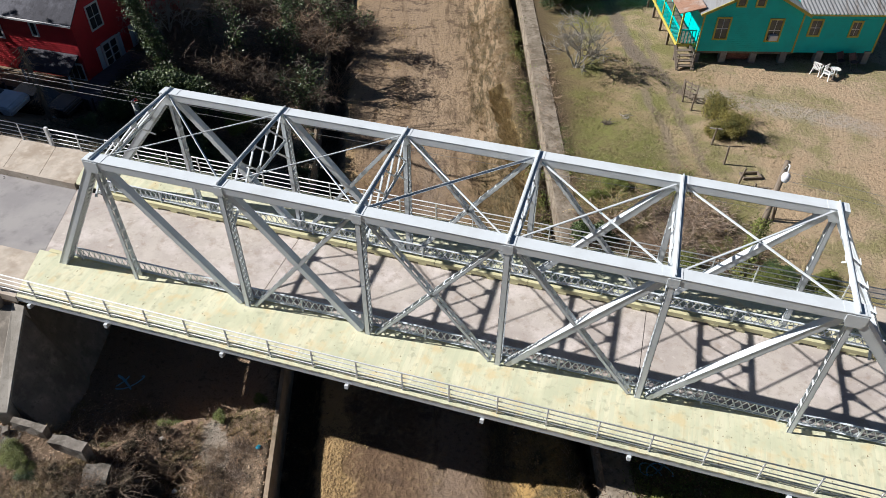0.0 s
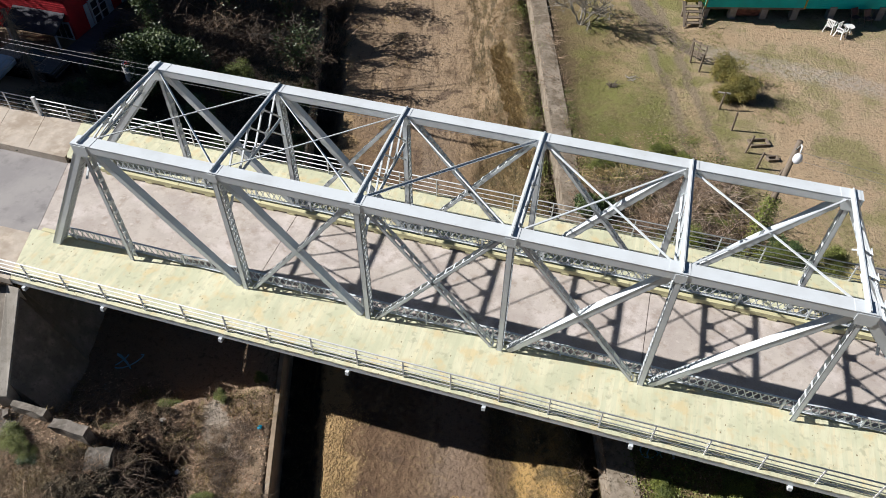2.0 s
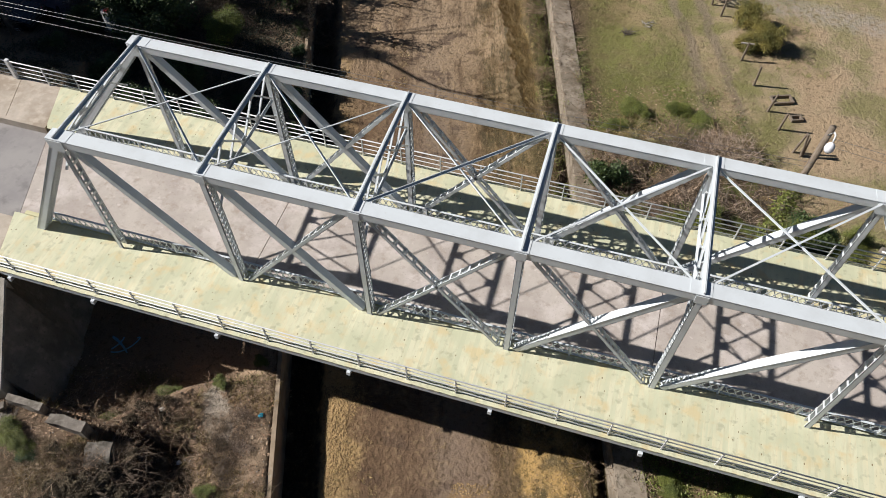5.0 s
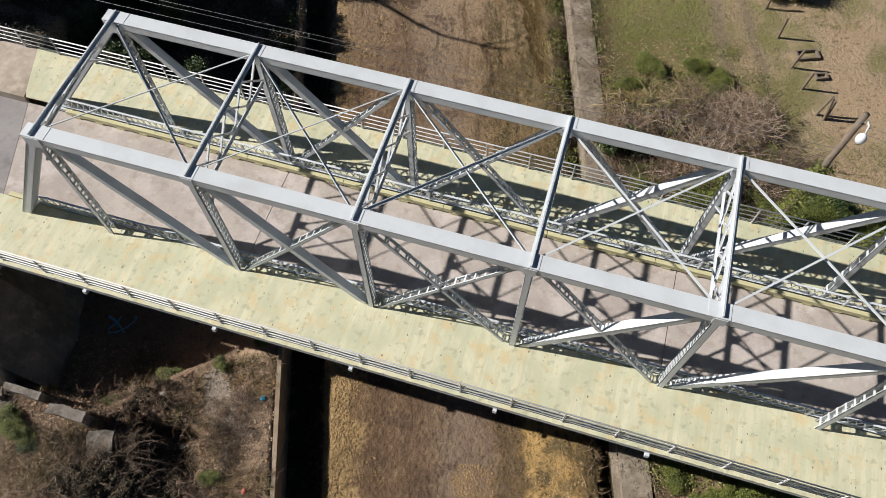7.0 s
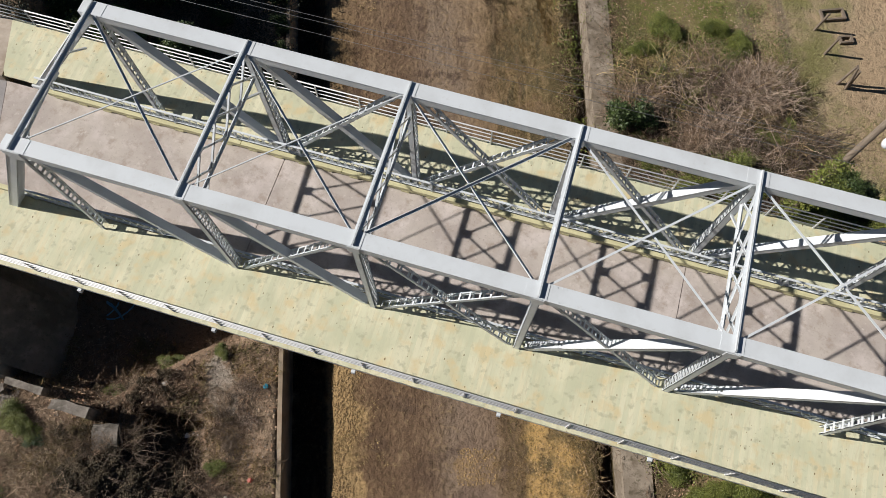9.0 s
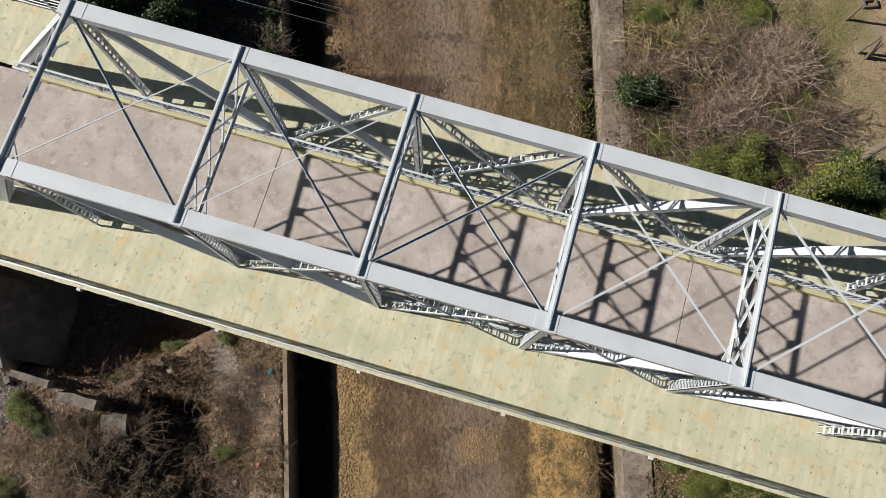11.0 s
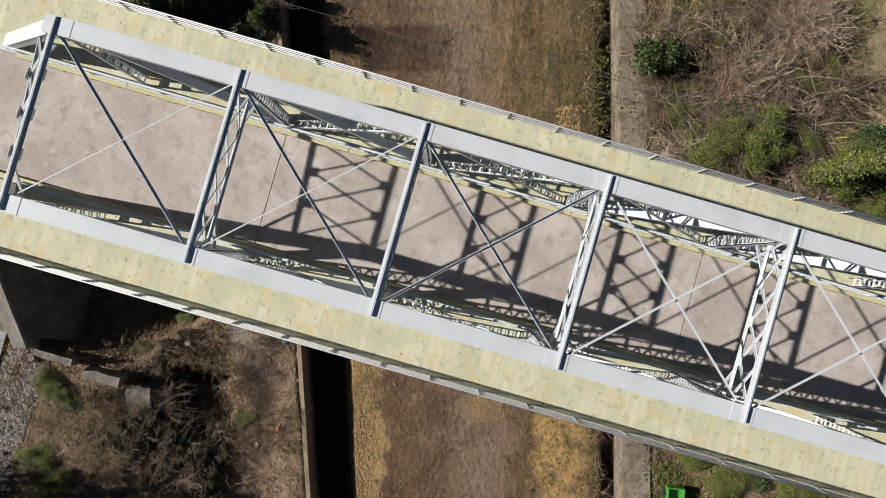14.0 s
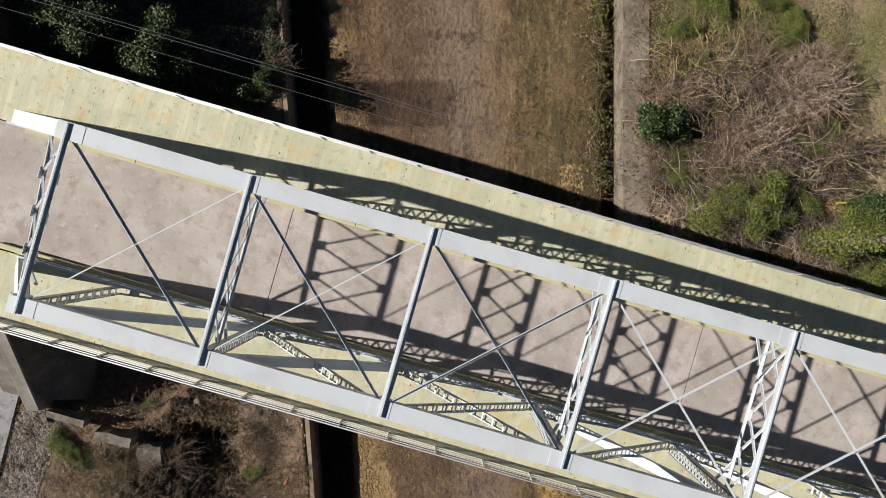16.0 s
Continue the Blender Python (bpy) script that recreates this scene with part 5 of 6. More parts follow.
BLOCK = material("concrete_block", (0.34, 0.32, 0.30), 0.9, 0, [((0.22, 0.20, 0.18), 3, 0.4, 0.65, 0.8)], bump=0.008, coords="World")
BRICK = material("old_brick", (0.24, 0.10, 0.07), 0.9, 0, [((0.15, 0.07, 0.05), 5, 0.4, 0.65, 0.8)], per_object=0.25)
OLDWOOD = material("weathered_wood", (0.20, 0.16, 0.12), 0.9, 0, [((0.11, 0.085, 0.065), 3, 0.4, 0.65, 0.8), ((0.30, 0.26, 0.21), 9, 0.5, 0.7, 0.5)], bump=0.008, coords="World", stretch=(4, 4, 0.6))
# near-black: shade panel under the house, also dark fence boards and wheels
DARK = material("shade_and_dark_parts", (0.02, 0.02, 0.025), 0.9, 0, [((0.035, 0.033, 0.035), 2, 0.4, 0.6, 0.8)], coords="World")
PLASTIC = material("white_plastic", (0.75, 0.75, 0.74), 0.4, 0, [((0.6, 0.6, 0.58), 3, 0.45, 0.65, 0.6)], coords="World")


def local(u, v, z, turn=0.0):
    """An Empty's pose in the channel's axes."""
    return Matrix.Translation(W(u, v, z)) @ Matrix.Rotation(radians(16.2) + turn, 4, "Z")


def block(name, mat, lo, hi, parent, label=""):
    bm = bmesh.new()
    box(bm, lo, hi)
    return part(name, bm, mat, parent, label)


def sash_window(parent, c, w, h, axis, out, trim, rows=2, cols=2, deep=0.05):
    """A framed window with glazing bars on a wall; c: its middle; axis 0: the wall runs along x, 1: along y; out: which way it faces."""
    def bx(name, mat, a0, a1, z0, z1, d0, d1, par):
        lo, hi = [0, 0, c[2] + z0], [0, 0, c[2] + z1]
        lo[axis], hi[axis] = c[axis] + a0, c[axis] + a1
        o = 1 - axis
        d = sorted((c[o] + out * d0, c[o] + out * d1))
        lo[o], hi[o] = d
        return block(name, mat, lo, hi, par)
    win = bx("window", GLASS, -w / 2, w / 2, -h / 2, h / 2, -0.02, 0.012, parent)
    t = 0.10
    for a0, a1, z0, z1 in ((-w / 2 - t, -w / 2, -h / 2 - t, h / 2 + t), (w / 2, w / 2 + t, -h / 2 - t, h / 2 + t), (-w / 2, w / 2, h / 2, h / 2 + t), (-w / 2, w / 2, -h / 2 - t, -h / 2)):
        bx("frame", trim, a0, a1, z0, z1, 0, deep, win)
    for k in range(1, cols):
        a = -w / 2 + w * k / cols
        bx("glazing_bar", WHITEP, a - 0.015, a + 0.015, -h / 2, h / 2, 0, 0.03, win)
    for k in range(1, rows):
        z = -h / 2 + h * k / rows
        bx("glazing_bar", WHITEP, -w / 2, w / 2, z - 0.02, z + 0.02, 0, 0.032, win)
    return win


def gable_roof(parent, mat, x0, x1, y0, y1, ze, zr, over=0.35, along="y", thick=0.08, name="roof"):
    """Two slopes; along: the way the ridge runs."""
    bm = bmesh.new()
    if along == "y":
        m = (x0 + x1) / 2
        s = (zr - ze) / (m - x0)
        prof = [(x0 - over, ze - over * s), (m, zr), (x1 + over, ze - over * s)]
        a = [(px, y0 - over, pz) for px, pz in prof] + [(px, y0 - over, pz + thick) for px, pz in prof[::-1]]
        b = [(px, y1 + over, pz) for px, _, pz in a]
    else:
        m = (y0 + y1) / 2
        s = (zr - ze) / (m - y0)
        prof = [(y0 - over, ze - over * s), (m, zr), (y1 + over, ze - over * s)]
        a = [(x0 - over, py, pz) for py, pz in prof] + [(x0 - over, py, pz + thick) for py, pz in prof[::-1]]
        b = [(x1 + over, py, pz) for _, py, pz in a]
    va, vb = [bm.verts.new(p) for p in a], [bm.verts.new(p) for p in b]
    for q in ((0, 1, 4, 5), (1, 2, 3, 4)):
        bm.faces.new([va[i] for i in q]); bm.faces.new([vb[i] for i in q[::-1]])
    for i in range(6):
        bm.faces.new((va[i], vb[i], vb[(i + 1) % 6], va[(i + 1) % 6]))
    bmesh.ops.recalc_face_normals(bm, faces=bm.faces)
    return part(name, bm, mat, parent)


def gable_body(parent, mat, x0, x1, y0, y1, z0, ze, zr, along="y"):
    bm = bmesh.new()
    if along == "y":
        prof = [(x0, z0), (x1, z0), (x1, ze), ((x0 + x1) / 2, zr), (x0, ze)]
        a = [bm.verts.new((px, y0, pz)) for px, pz in prof]
        b = [bm.verts.new((px, y1, pz)) for px, pz in prof]
    else:
        prof = [(y0, z0), (y1, z0), (y1, ze), ((y0 + y1) / 2, zr), (y0, ze)]
        a = [bm.verts.new((x1, py, pz)) for py, pz in prof]
        b = [bm.verts.new((x0, py, pz)) for py, pz in prof]
    bm.faces.new(a); bm.faces.new(b[::-1])
    for i in range(5):
        bm.faces.new((a[i], b[i], b[(i + 1) % 5], a[(i + 1) % 5]))
    bmesh.ops.recalc_face_normals(bm, faces=bm.faces)
    return part("wall", bm, mat, parent)


def teal_house():
    h = empty("teal_house", "teal clapboard house with yellow trim on low piers", "house")
    h.matrix_world = local(27.15, 23.2, 0.12)
    zb = -2.38
    gable_body(h, TEAL, 0, 6.1, 0, 11, zb, 0.22, 1.85)
    for k in range(20):                      # clapboard edges on the front
        z = zb + 0.13 * k
        block("clapboard", TEAL, (0.02, -0.006, z), (6.08, 0.0, z + 0.012), h)
    gable_roof(h, TIN, 0, 6.1, 0, 11, 0.22, 1.85, 0.3)
    for a, b in (((-0.3, 0.07), (3.05, 1.84)), ((6.4, 0.07), (3.05, 1.84))):
        bm = bmesh.new()
        bar(bm, (a[0], -0.32, a[1]), (b[0], -0.32, b[1]), 0.04, 0.16)
        part("barge_board", bm, YELLOW, h)
    block("rear_wall", TEAL, (6.1, 0.12, zb - 0.1), (11.2, 8.5, 0.16), h, "teal rear wing")
    for k in range(20):
        z = zb + 0.13 * k - 0.1
        block("clapboard", TEAL, (6.12, 0.114, z), (11.18, 0.12, z + 0.012), h)
    bm = bmesh.new()
    n = 46
    prev = None
    for k in range(n + 1):                   # corrugated roof of the rear wing
        x = 6.05 + 5.45 * k / n
        dz = 0.035 * (k % 2)
        q = (bm.verts.new((x, -0.18, 0.16 + dz)), bm.verts.new((x, 4.4, 1.25 + dz)), bm.verts.new((x, 8.9, 0.16 + dz)))
        if prev:
            bm.faces.new((prev[0], q[0], q[1], prev[1])); bm.faces.new((prev[1], q[1], q[2], prev[2]))
        prev = q
    part("rear_roof", bm, TIN, h, "weathered corrugated tin roof")
    block("eaves_board", YELLOW, (6.1, -0.20, 0.06), (11.4, -0.16, 0.15), h)
    for x in (-0.02, 6.02, 11.12):
        block("corner_board", YELLOW, (x, -0.03 if x < 7 else 0.09, zb - 0.05), (x + 0.10, 0.0 if x < 7 else 0.12, 0.2), h)
    for x, w, hh, z in ((1.27, 0.72, 1.28, -0.87), (4.52, 0.72, 1.32, -0.95)):
        sash_window(h, (x, 0, z), w, hh, 0, -1, YELLOW)
    block("window_unit", WHITEP, (4.28, -0.22, -1.56), (4.78, 0.0, -1.22), h, "white window air conditioner")
    for x in (2.05, 3.2):
        sash_window(h, (x, 0, 0.85), 0.42, 0.5, 0, -1, YELLOW, 1, 1)
    for x, w, hh, z in ((7.05, 0.60, 0.95, -0.82), (9.55, 0.50, 0.88, -0.88)):
        sash_window(h, (x, 0.12, z), w, hh, 0, -1, YELLOW)
    for x in (0.15, 1.85, 3.75, 5.65, 7.9, 10.9):
        for y in (0.25, 5.0):
            block("pier", BLOCK, (x - 0.2, y - 0.2, -3.3), (x + 0.2, y + 0.2, zb + 0.02), h)
    rnd = random.Random(5)
    bm = bmesh.new()
    box(bm, (-0.105, -0.05, -0.033), (0.105, 0.05, 0.033))
    me = bpy.data.meshes.new("brick"); bm.to_mesh(me); bm.free(); me.materials.append(BRICK)
    for r_ in range(8):
        for k in range(7):
            o = new("brick", me)
            o.parent = h
            o.location = (2.2 + 0.22 * k + 0.11 * (r_ % 2), 0.3 + rnd.uniform(-0.01, 0.01), -3.02 + 0.078 * r_)
    # added panel whose near-black colour gives the shade below the floor
    block("underfloor", DARK, (0.3, 1.6, -3.3), (11.0, 1.7, zb), h, "near-black panel standing in for shade below the floor")
    block("floor_beam", OLDWOOD, (0, 0.05, zb - 0.16), (6.1, 0.2, zb), h)
    # porch on the west end
    block("porch_floor", OLDWOOD, (-1.2, 0.3, -2.14), (0, 8.5, -2.02), h)
    block("porch_edge", YELLOW, (-1.24, 0.26, -2.2), (-1.2, 8.5, -2.0), h)
    block("porch_edge", YELLOW, (-1.24, 0.22, -2.2), (0, 0.26, -2.0), h)
    for y in (0.32, 2.4, 4.5, 6.6, 8.4):
        block("porch_post", YELLOW, (-1.2, y - 0.05, -2.05), (-1.1, y + 0.05, 0.05), h)
        block("porch_pier", OLDWOOD, (-1.2, y - 0.07, -3.3), (-1.06, y + 0.07, -2.14), h)
    for y0 in (0.4, 2.5, 4.6):
        block("porch_rail", TEAL, (-1.19, y0, -1.2), (-1.11, y0 + 2.0, -1.12), h)
        for k in range(9):
            block("baluster", TEAL, (-1.17, y0 + 0.2 * k + 0.1, -2.02), (-1.13, y0 + 0.2 * k + 0.16, -1.2), h)
    for k in range(5):
        block("baluster", TEAL, (-1.05 + 0.22 * k, 0.30, -2.02), (-0.99 + 0.22 * k, 0.34, -1.2), h)
    block("porch_rail", TEAL, (-1.15, 0.28, -1.2), (-0.1, 0.36, -1.12), h)
    bm = bmesh.new()
    v = box(bm, (-1.5, 0.0, 0.02), (0.0, 8.8, 0.07))
    for q in v:
        if q.co.x > -0.5:
            q.co.z += 0.4
    part("porch_roof", bm, RUSTTIN, h, "rusty tin porch roof")
    for k in range(4):
        block("step", OLDWOOD, (-1.25, -0.2 - 0.26 * k, -2.32 - 0.22 * k), (-0.35, 0.08 - 0.26 * k, -2.27 - 0.22 * k), h)
    for x in (-1.28, -0.32):
        bm = bmesh.new()
        bar(bm, (x, 0.2, -2.1), (x, -1.1, -3.1), 0.05, 0.2)
        part("stringer", bm, OLDWOOD, h)
        bm = bmesh.new()
        bar(bm, (x, -1.0, -3.05), (x, -1.0, -2.1), 0.05, 0.05)
        part("step_post", bm, OLDWOOD, h)
    return h


teal_house()


def garden_chair(u, v, turn, tilt=0.0):
    t = empty("garden_chair", "white moulded plastic garden chair on the grass", "chair", "white garden chairs")
    t.matrix_world = local(u, v, ground_z(u, v), turn) @ Matrix.Rotation(tilt, 4, "X") @ Matrix.Scale(0.95, 4)
    bm = bmesh.new()
    v_ = box(bm, (-0.25, -0.24, 0.40), (0.25, 0.24, 0.44))
    part("seat", bm, PLASTIC, t)
    for k in range(5):
        block("back_slat", PLASTIC, (-0.22 + 0.095 * k, 0.23, 0.44), (-0.16 + 0.095 * k, 0.26, 0.84), t)
    block("back_rail", PLASTIC, (-0.25, 0.22, 0.82), (0.25, 0.27, 0.90), t)
    for sx in (-1, 1):
        for sy in (-1, 1):
            bm = bmesh.new()
            bar(bm, (sx * 0.27, sy * 0.27, 0), (sx * 0.22, sy * 0.20, 0.42), 0.06, 0.05)
            part("leg", bm, PLASTIC, t)
        bm = bmesh.new()
        bar(bm, (sx * 0.25, -0.22, 0.64), (sx * 0.25, 0.24, 0.66), 0.06, 0.03)
        bar(bm, (sx * 0.25, -0.22, 0.40), (sx * 0.25, -0.22, 0.64), 0.05, 0.04)
        part("armrest", bm, PLASTIC, t)


for c in ((34.5, 21.9, 2.4, 0.0), (34.95, 21.3, 0.6, 0.0)):
    garden_chair(*c)
t = empty("garden_table", "low round white plastic table between the chairs", "table")
t.matrix_world = local(35.55, 21.75, ground_z(35.55, 21.75)) @ Matrix.Scale(0.75, 4)
bm = bmesh.new()
bmesh.ops.create_cone(bm, cap_ends=True, segments=20, radius1=0.42, radius2=0.42, depth=0.03, matrix=Matrix.Translation((0, 0, 0.6)))
part("tabletop", bm, PLASTIC, t)
for k in range(4):
    bm = bmesh.new()
    a = k * math.pi / 2 + 0.4
    bar(bm, (0.34 * math.cos(a), 0.34 * math.sin(a), 0), (0.22 * math.cos(a), 0.22 * math.sin(a), 0.59), 0.05, 0.04)
    part("leg", bm, PLASTIC, t)
for u, v, c in ((36.3, 22.9, (0.10, 0.05, 0.05)), (37.0, 22.7, (0.16, 0.10, 0.10))):
    t = empty("folding_chair", "old dark folding chair leaning beside the house", "chair", "dark folding chairs")
    t.matrix_world = local(u, v, ground_z(u, v), 0.4)
    m = material("faded_canvas", c, 0.8, 0, [((0.05, 0.03, 0.03), 3, 0.4, 0.6, 0.7)])
    for k in (-1, 1):
        bm = bmesh.new()
        bar(bm, (k * 0.26, -0.3, 0), (k * 0.26, 0.25, 0.9), 0.03, 0.03)
        bar(bm, (k * 0.26, 0.3, 0), (k * 0.26, -0.25, 0.45), 0.03, 0.03)
        part("frame", bm, OLDWOOD, t)
    bm = bmesh.new()
    v_ = box(bm, (-0.25, -0.25, 0.42), (0.25, 0.2, 0.45))
    part("seat", bm, m, t)
    bm = bmesh.new()
    bar(bm, (0, 0.06, 0.5), (0, 0.24, 0.9), 0.5, 0.02, (1, 0, 0))
    part("backrest", bm, m, t)


# ---- yard fence, lamp pole and wires ----
def post(u, v, h, r=0.05, lean=(0, 0), cross=0.0, label="weathered grey wooden fence post leaning in the grass"):
    t = empty("fence_post", label, "fence post", "fence posts of the yard")
    z = ground_z(u, v)
    t.location = W(u, v, z)
    bm = bmesh.new()
    tube(bm, [(0, 0, -0.15), (lean[0] * 0.5, lean[1] * 0.5, h * 0.5), (lean[0], lean[1], h)], r * 1.1, 7, r * 0.9)
    part("stake", bm, OLDWOOD, t)
    if cross:
        bm = bmesh.new()
        bar(bm, (-cross, 0, h - 0.05), (cross, 0.1, h - 0.08), 0.09, 0.05)
        part("cross_piece", bm, PALEBARK, t)
    return t


for u, v, h, ln, cr in ((25.82, 13.85, 1.05, (0.05, 0.02), 0.32), (26.0, 12.05, 1.1, (-0.02, 0.05), 0), (26.2, 10.3, 1.05, (0.12, 0.0), 0), (26.4, 9.1, 1.0, (0.06, 0.0), 0), (26.64, 7.7, 1.15, (0.22, 0.10), 0), (26.95, 7.45, 1.2, (-0.15, 0.12), 0), (27.05, 7.55, 1.15, (-0.12, -0.1), 0), (25.6, 17.4, 1.1, (0.03, 0), 0), (25.35, 18.35, 1.25, (-0.1, 0.05), 0), (26.3, 17.2, 0.9, (0.1, 0), 0)):
    post(u, v, h, 0.055, ln, cr)
t = empty("yard_gate", "grey wooden gate standing open in the yard", "gate")
t.matrix_world = local(25.4, 19.0, ground_z(25.4, 19.0), -0.9)
for k in range(4):
    block("gate_rail", OLDWOOD, (0, -0.02, 0.2 + 0.27 * k), (1.0, 0.02, 0.27 + 0.27 * k), t)
for x in (0, 0.5, 0.95):
    block("gate_stile", OLDWOOD, (x, -0.03, 0.1), (x + 0.06, 0.03, 1.15), t)
for (u, v, w, d) in ((27.05, 11.0, 1.0, 0.55), (27.35, 9.75, 0.55, 0.35)):
    t = empty("old_bed_frame", "old wooden bed frame lying in the grass", "bed frame", "bed frames in the grass")
    t.matrix_world = local(u, v, ground_z(u, v) + 0.02, 0.1)
    for k, (lo, hi) in enumerate((((-w / 2, -d / 2, 0), (w / 2, -d / 2 + 0.08, 0.12)), ((-w / 2, d / 2 - 0.08, 0), (w / 2, d / 2, 0.12)), ((-w / 2, -d / 2 + 0.08, 0), (-w / 2 + 0.08, d / 2 - 0.08, 0.12)), ((w / 2 - 0.08, -d / 2 + 0.08, 0), (w / 2, d / 2 - 0.08, 0.12)))):
        block("board", OLDWOOD, lo, hi, t)
s = Shape()
r_ = random.Random(9)
for _ in range(26):
    a = r_.uniform(0, 6.28)
    s.stick(wander((r_.uniform(-.25, .25), r_.uniform(-.25, .25), 0), (math.cos(a), math.sin(a), r_.uniform(0.2, 1)), r_.uniform(0.3, 0.75), 3, r_, 0.3), 0.04, 0.012, 5)
plant("stump", s.mesh("stump", BARK), 20.5, 16.0, 0.62, 0, "uprooted dark stump with dry roots in the grass", "stump", dz=0.0)
s = Shape()
for k in range(14):
    s.stick(wander((r_.uniform(-.3, .3), r_.uniform(-.3, .3), 0.05), (r_.gauss(0, 1), r_.gauss(0, 1), 0.1), 0.4, 2, r_, 0.2), 0.03, 0.02, 4)
plant("stone_heap", s.mesh("stone_heap", PALEBARK), 21.6, 16.6, 0.7, 0, "small heap of pale broken wood in the grass", "heap", dz=0.0)

pole = empty("lamp_pole", "weathered wooden pole with a hanging white lamp", "street lamp")
pole.location = (21.85, 8.1, -3.05)
bm = bmesh.new()
tube(bm, [(0, -0.1, -0.2), (0, 0, 3.5), (0.04, 0.08, 7.45)], 0.13, 10, 0.10)
part("pole", bm, OLDWOOD, pole, smooth=True)
bm = bmesh.new()
tube(bm, [(0.0, 0.0, 7.15), (-0.02, -0.4, 7.65), (-0.03, -0.64, 7.75), (-0.05, -0.80, 7.60)], 0.025, 8)
part("arm", bm, RAIL, pole, "thin steel lamp arm", smooth=True)
bm = bmesh.new()
bmesh.ops.create_uvsphere(bm, u_segments=18, v_segments=12, radius=0.15, matrix=Matrix.Translation((-0.06, -0.82, 7.38)) @ Matrix.Diagonal((1, 1, 1.35, 1)))
lampm = material("milk_glass", (0.78, 0.80, 0.86), 0.25, 0, [((0.6, 0.62, 0.68), 3, 0.45, 0.65, 0.5)])
part("globe", bm, lampm, pole, "white milk-glass globe", smooth=True)

s = Shape()
r_ = random.Random(41)
for _ in range(3500):
    z = 4.9 * r_.random() ** 0.8
    an, rr = r_.uniform(0, 6.28), abs(r_.gauss(0.26, 0.14)) * (1.15 - 0.1 * z)
    s.leaf(Vector((rr * math.cos(an), rr * math.sin(an), z + 0.1)), 0.075 * r_.uniform(0.6, 1.4), r_)
o = new("vine", s.mesh("vine", LEAFY)); o.parent = pole
o["label"] = "yellow-green climbing leaves"

CABLE = material("cable", (0.15, 0.15, 0.16), 0.4, 0.4, [((0.2, 0.2, 0.2), 3, 0.4, 0.6, 0.6)], coords="World")
for k, (y, z, sag) in enumerate(((7.85, 2.85, 0.25), (7.92, 3.0, 0.25), (7.42, 2.8, 0.22))):
    bm = bmesh.new()
    pts = [(21.85 - 50 * f, y, z - sag * 4 * f * (1 - f)) for f in [i / 24 for i in range(25)]]
    tube(bm, pts, 0.007, 5)
    tagged(part("overhead_cable", bm, CABLE), "thin overhead cable strung beside the bridge", "cable", "overhead cables")
for k, (y, z) in enumerate(((7.95, 4.15), (8.1, 3.7))):
    bm = bmesh.new()
    pts = [(21.85 + 30 * f, y - 3.0 * f, z + 0.5 * f - 1.4 * 4 * f * (1 - f) * 0.4) for f in [i / 16 for i in range(17)]]
    tube(bm, pts, 0.007, 5)
    tagged(part("overhead_cable", bm, CABLE), "thin overhead cable strung beside the bridge", "cable", "overhead cables")


# ---- the red house ----
def red_house():
    h = empty("red_house", "two-storey red clapboard house with grey shingle roof", "house")
    h.location = (-15.4, 16.6, 0)
    zb = -3.2
    gable_body(h, REDP, -16, 0, 0, 10.5, zb, 0.55, 5.6, along="x")
    for k in range(26):
        z = zb + 0.14 * k
        block("clapboard", REDP, (-16, -0.006, z), (0, 0.0, z + 0.02), h)
        block("clapboard", REDP, (0.0, 0, z), (0.006, 10.5, z + 0.02), h)
    gable_roof(h, SHINGLE, -16, 0, 0, 10.5, 0.55, 5.6, 0.14, along="x")
    block("gutter", WHITEP, (-16, -0.24, 0.36), (0.1, -0.14, 0.46), h, "white gutter")
    sash_window(h, (0, 2.0, 0.15), 0.95, 1.35, 1, 1, WHITEP)
    sash_window(h, (0, 5.4, 0.55), 0.9, 1.3, 1, 1, WHITEP)
    for y in (1.72, 4.92):
        d = block("french_door", WHITEP, (0.0, y, zb + 0.05), (0.07, y + 1.5, -1.55), h, "white french doors with glass panes")
        for k in range(2):
            for r in range(3):
                block("pane", GLASS, (0.071, y + 0.14 + 0.68 * k, -3.0 + 0.46 * r), (0.085, y + 0.14 + 0.68 * k + 0.5, -3.0 + 0.46 * r + 0.38), d)
        for k in (-0.42, 1.54):
            block("shutter", paint("pale_shutter", (0.62, 0.66, 0.72)), (0.0, y + k, zb + 0.1), (0.05, y + k + 0.36, -1.6), h)
    sash_window(h, (-2.75, 0, -0.15), 0.32, 0.75, 0, -1, WHITEP, 1, 1)
    sash_window(h, (-5.6, 0, -0.5), 0.7, 1.0, 0, -1, WHITEP)
    d = block("french_door", WHITEP, (-1.45, -0.07, zb + 0.05), (-0.15, 0.0, -2.0), h, "white french doors with glass panes")
    for k in range(3):
        block("pane", GLASS, (-1.36 + 0.42 * k, -0.085, -3.0), (-1.04 + 0.42 * k, -0.071, -2.1), d)
    bm = bmesh.new()
    v = box(bm, (-3.7, -1.25, -2.2), (-0.2, 0.0, -2.1))
    for q in v:
        if q.co.y > -0.5:
            q.co.z += 0.65
    part("awning", bm, SHINGLE, h, "dark shingled awning over the door")
    for x in (-3.6, -0.35):
        block("awning_post", WHITEP, (x, -1.2, -3.2), (x + 0.09, -1.11, -2.15), h)
    return h


red_house()
DECKW = material("purple_grey_deck", (0.075, 0.07, 0.085), 0.8, 0, [((0.11, 0.10, 0.115), 1.5, 0.42, 0.62, 0.8)], coords="World", stretch=(0.6, 5, 1))
t = empty("timber_terrace", "dark purple-grey timber terrace beside the red house", "terrace")
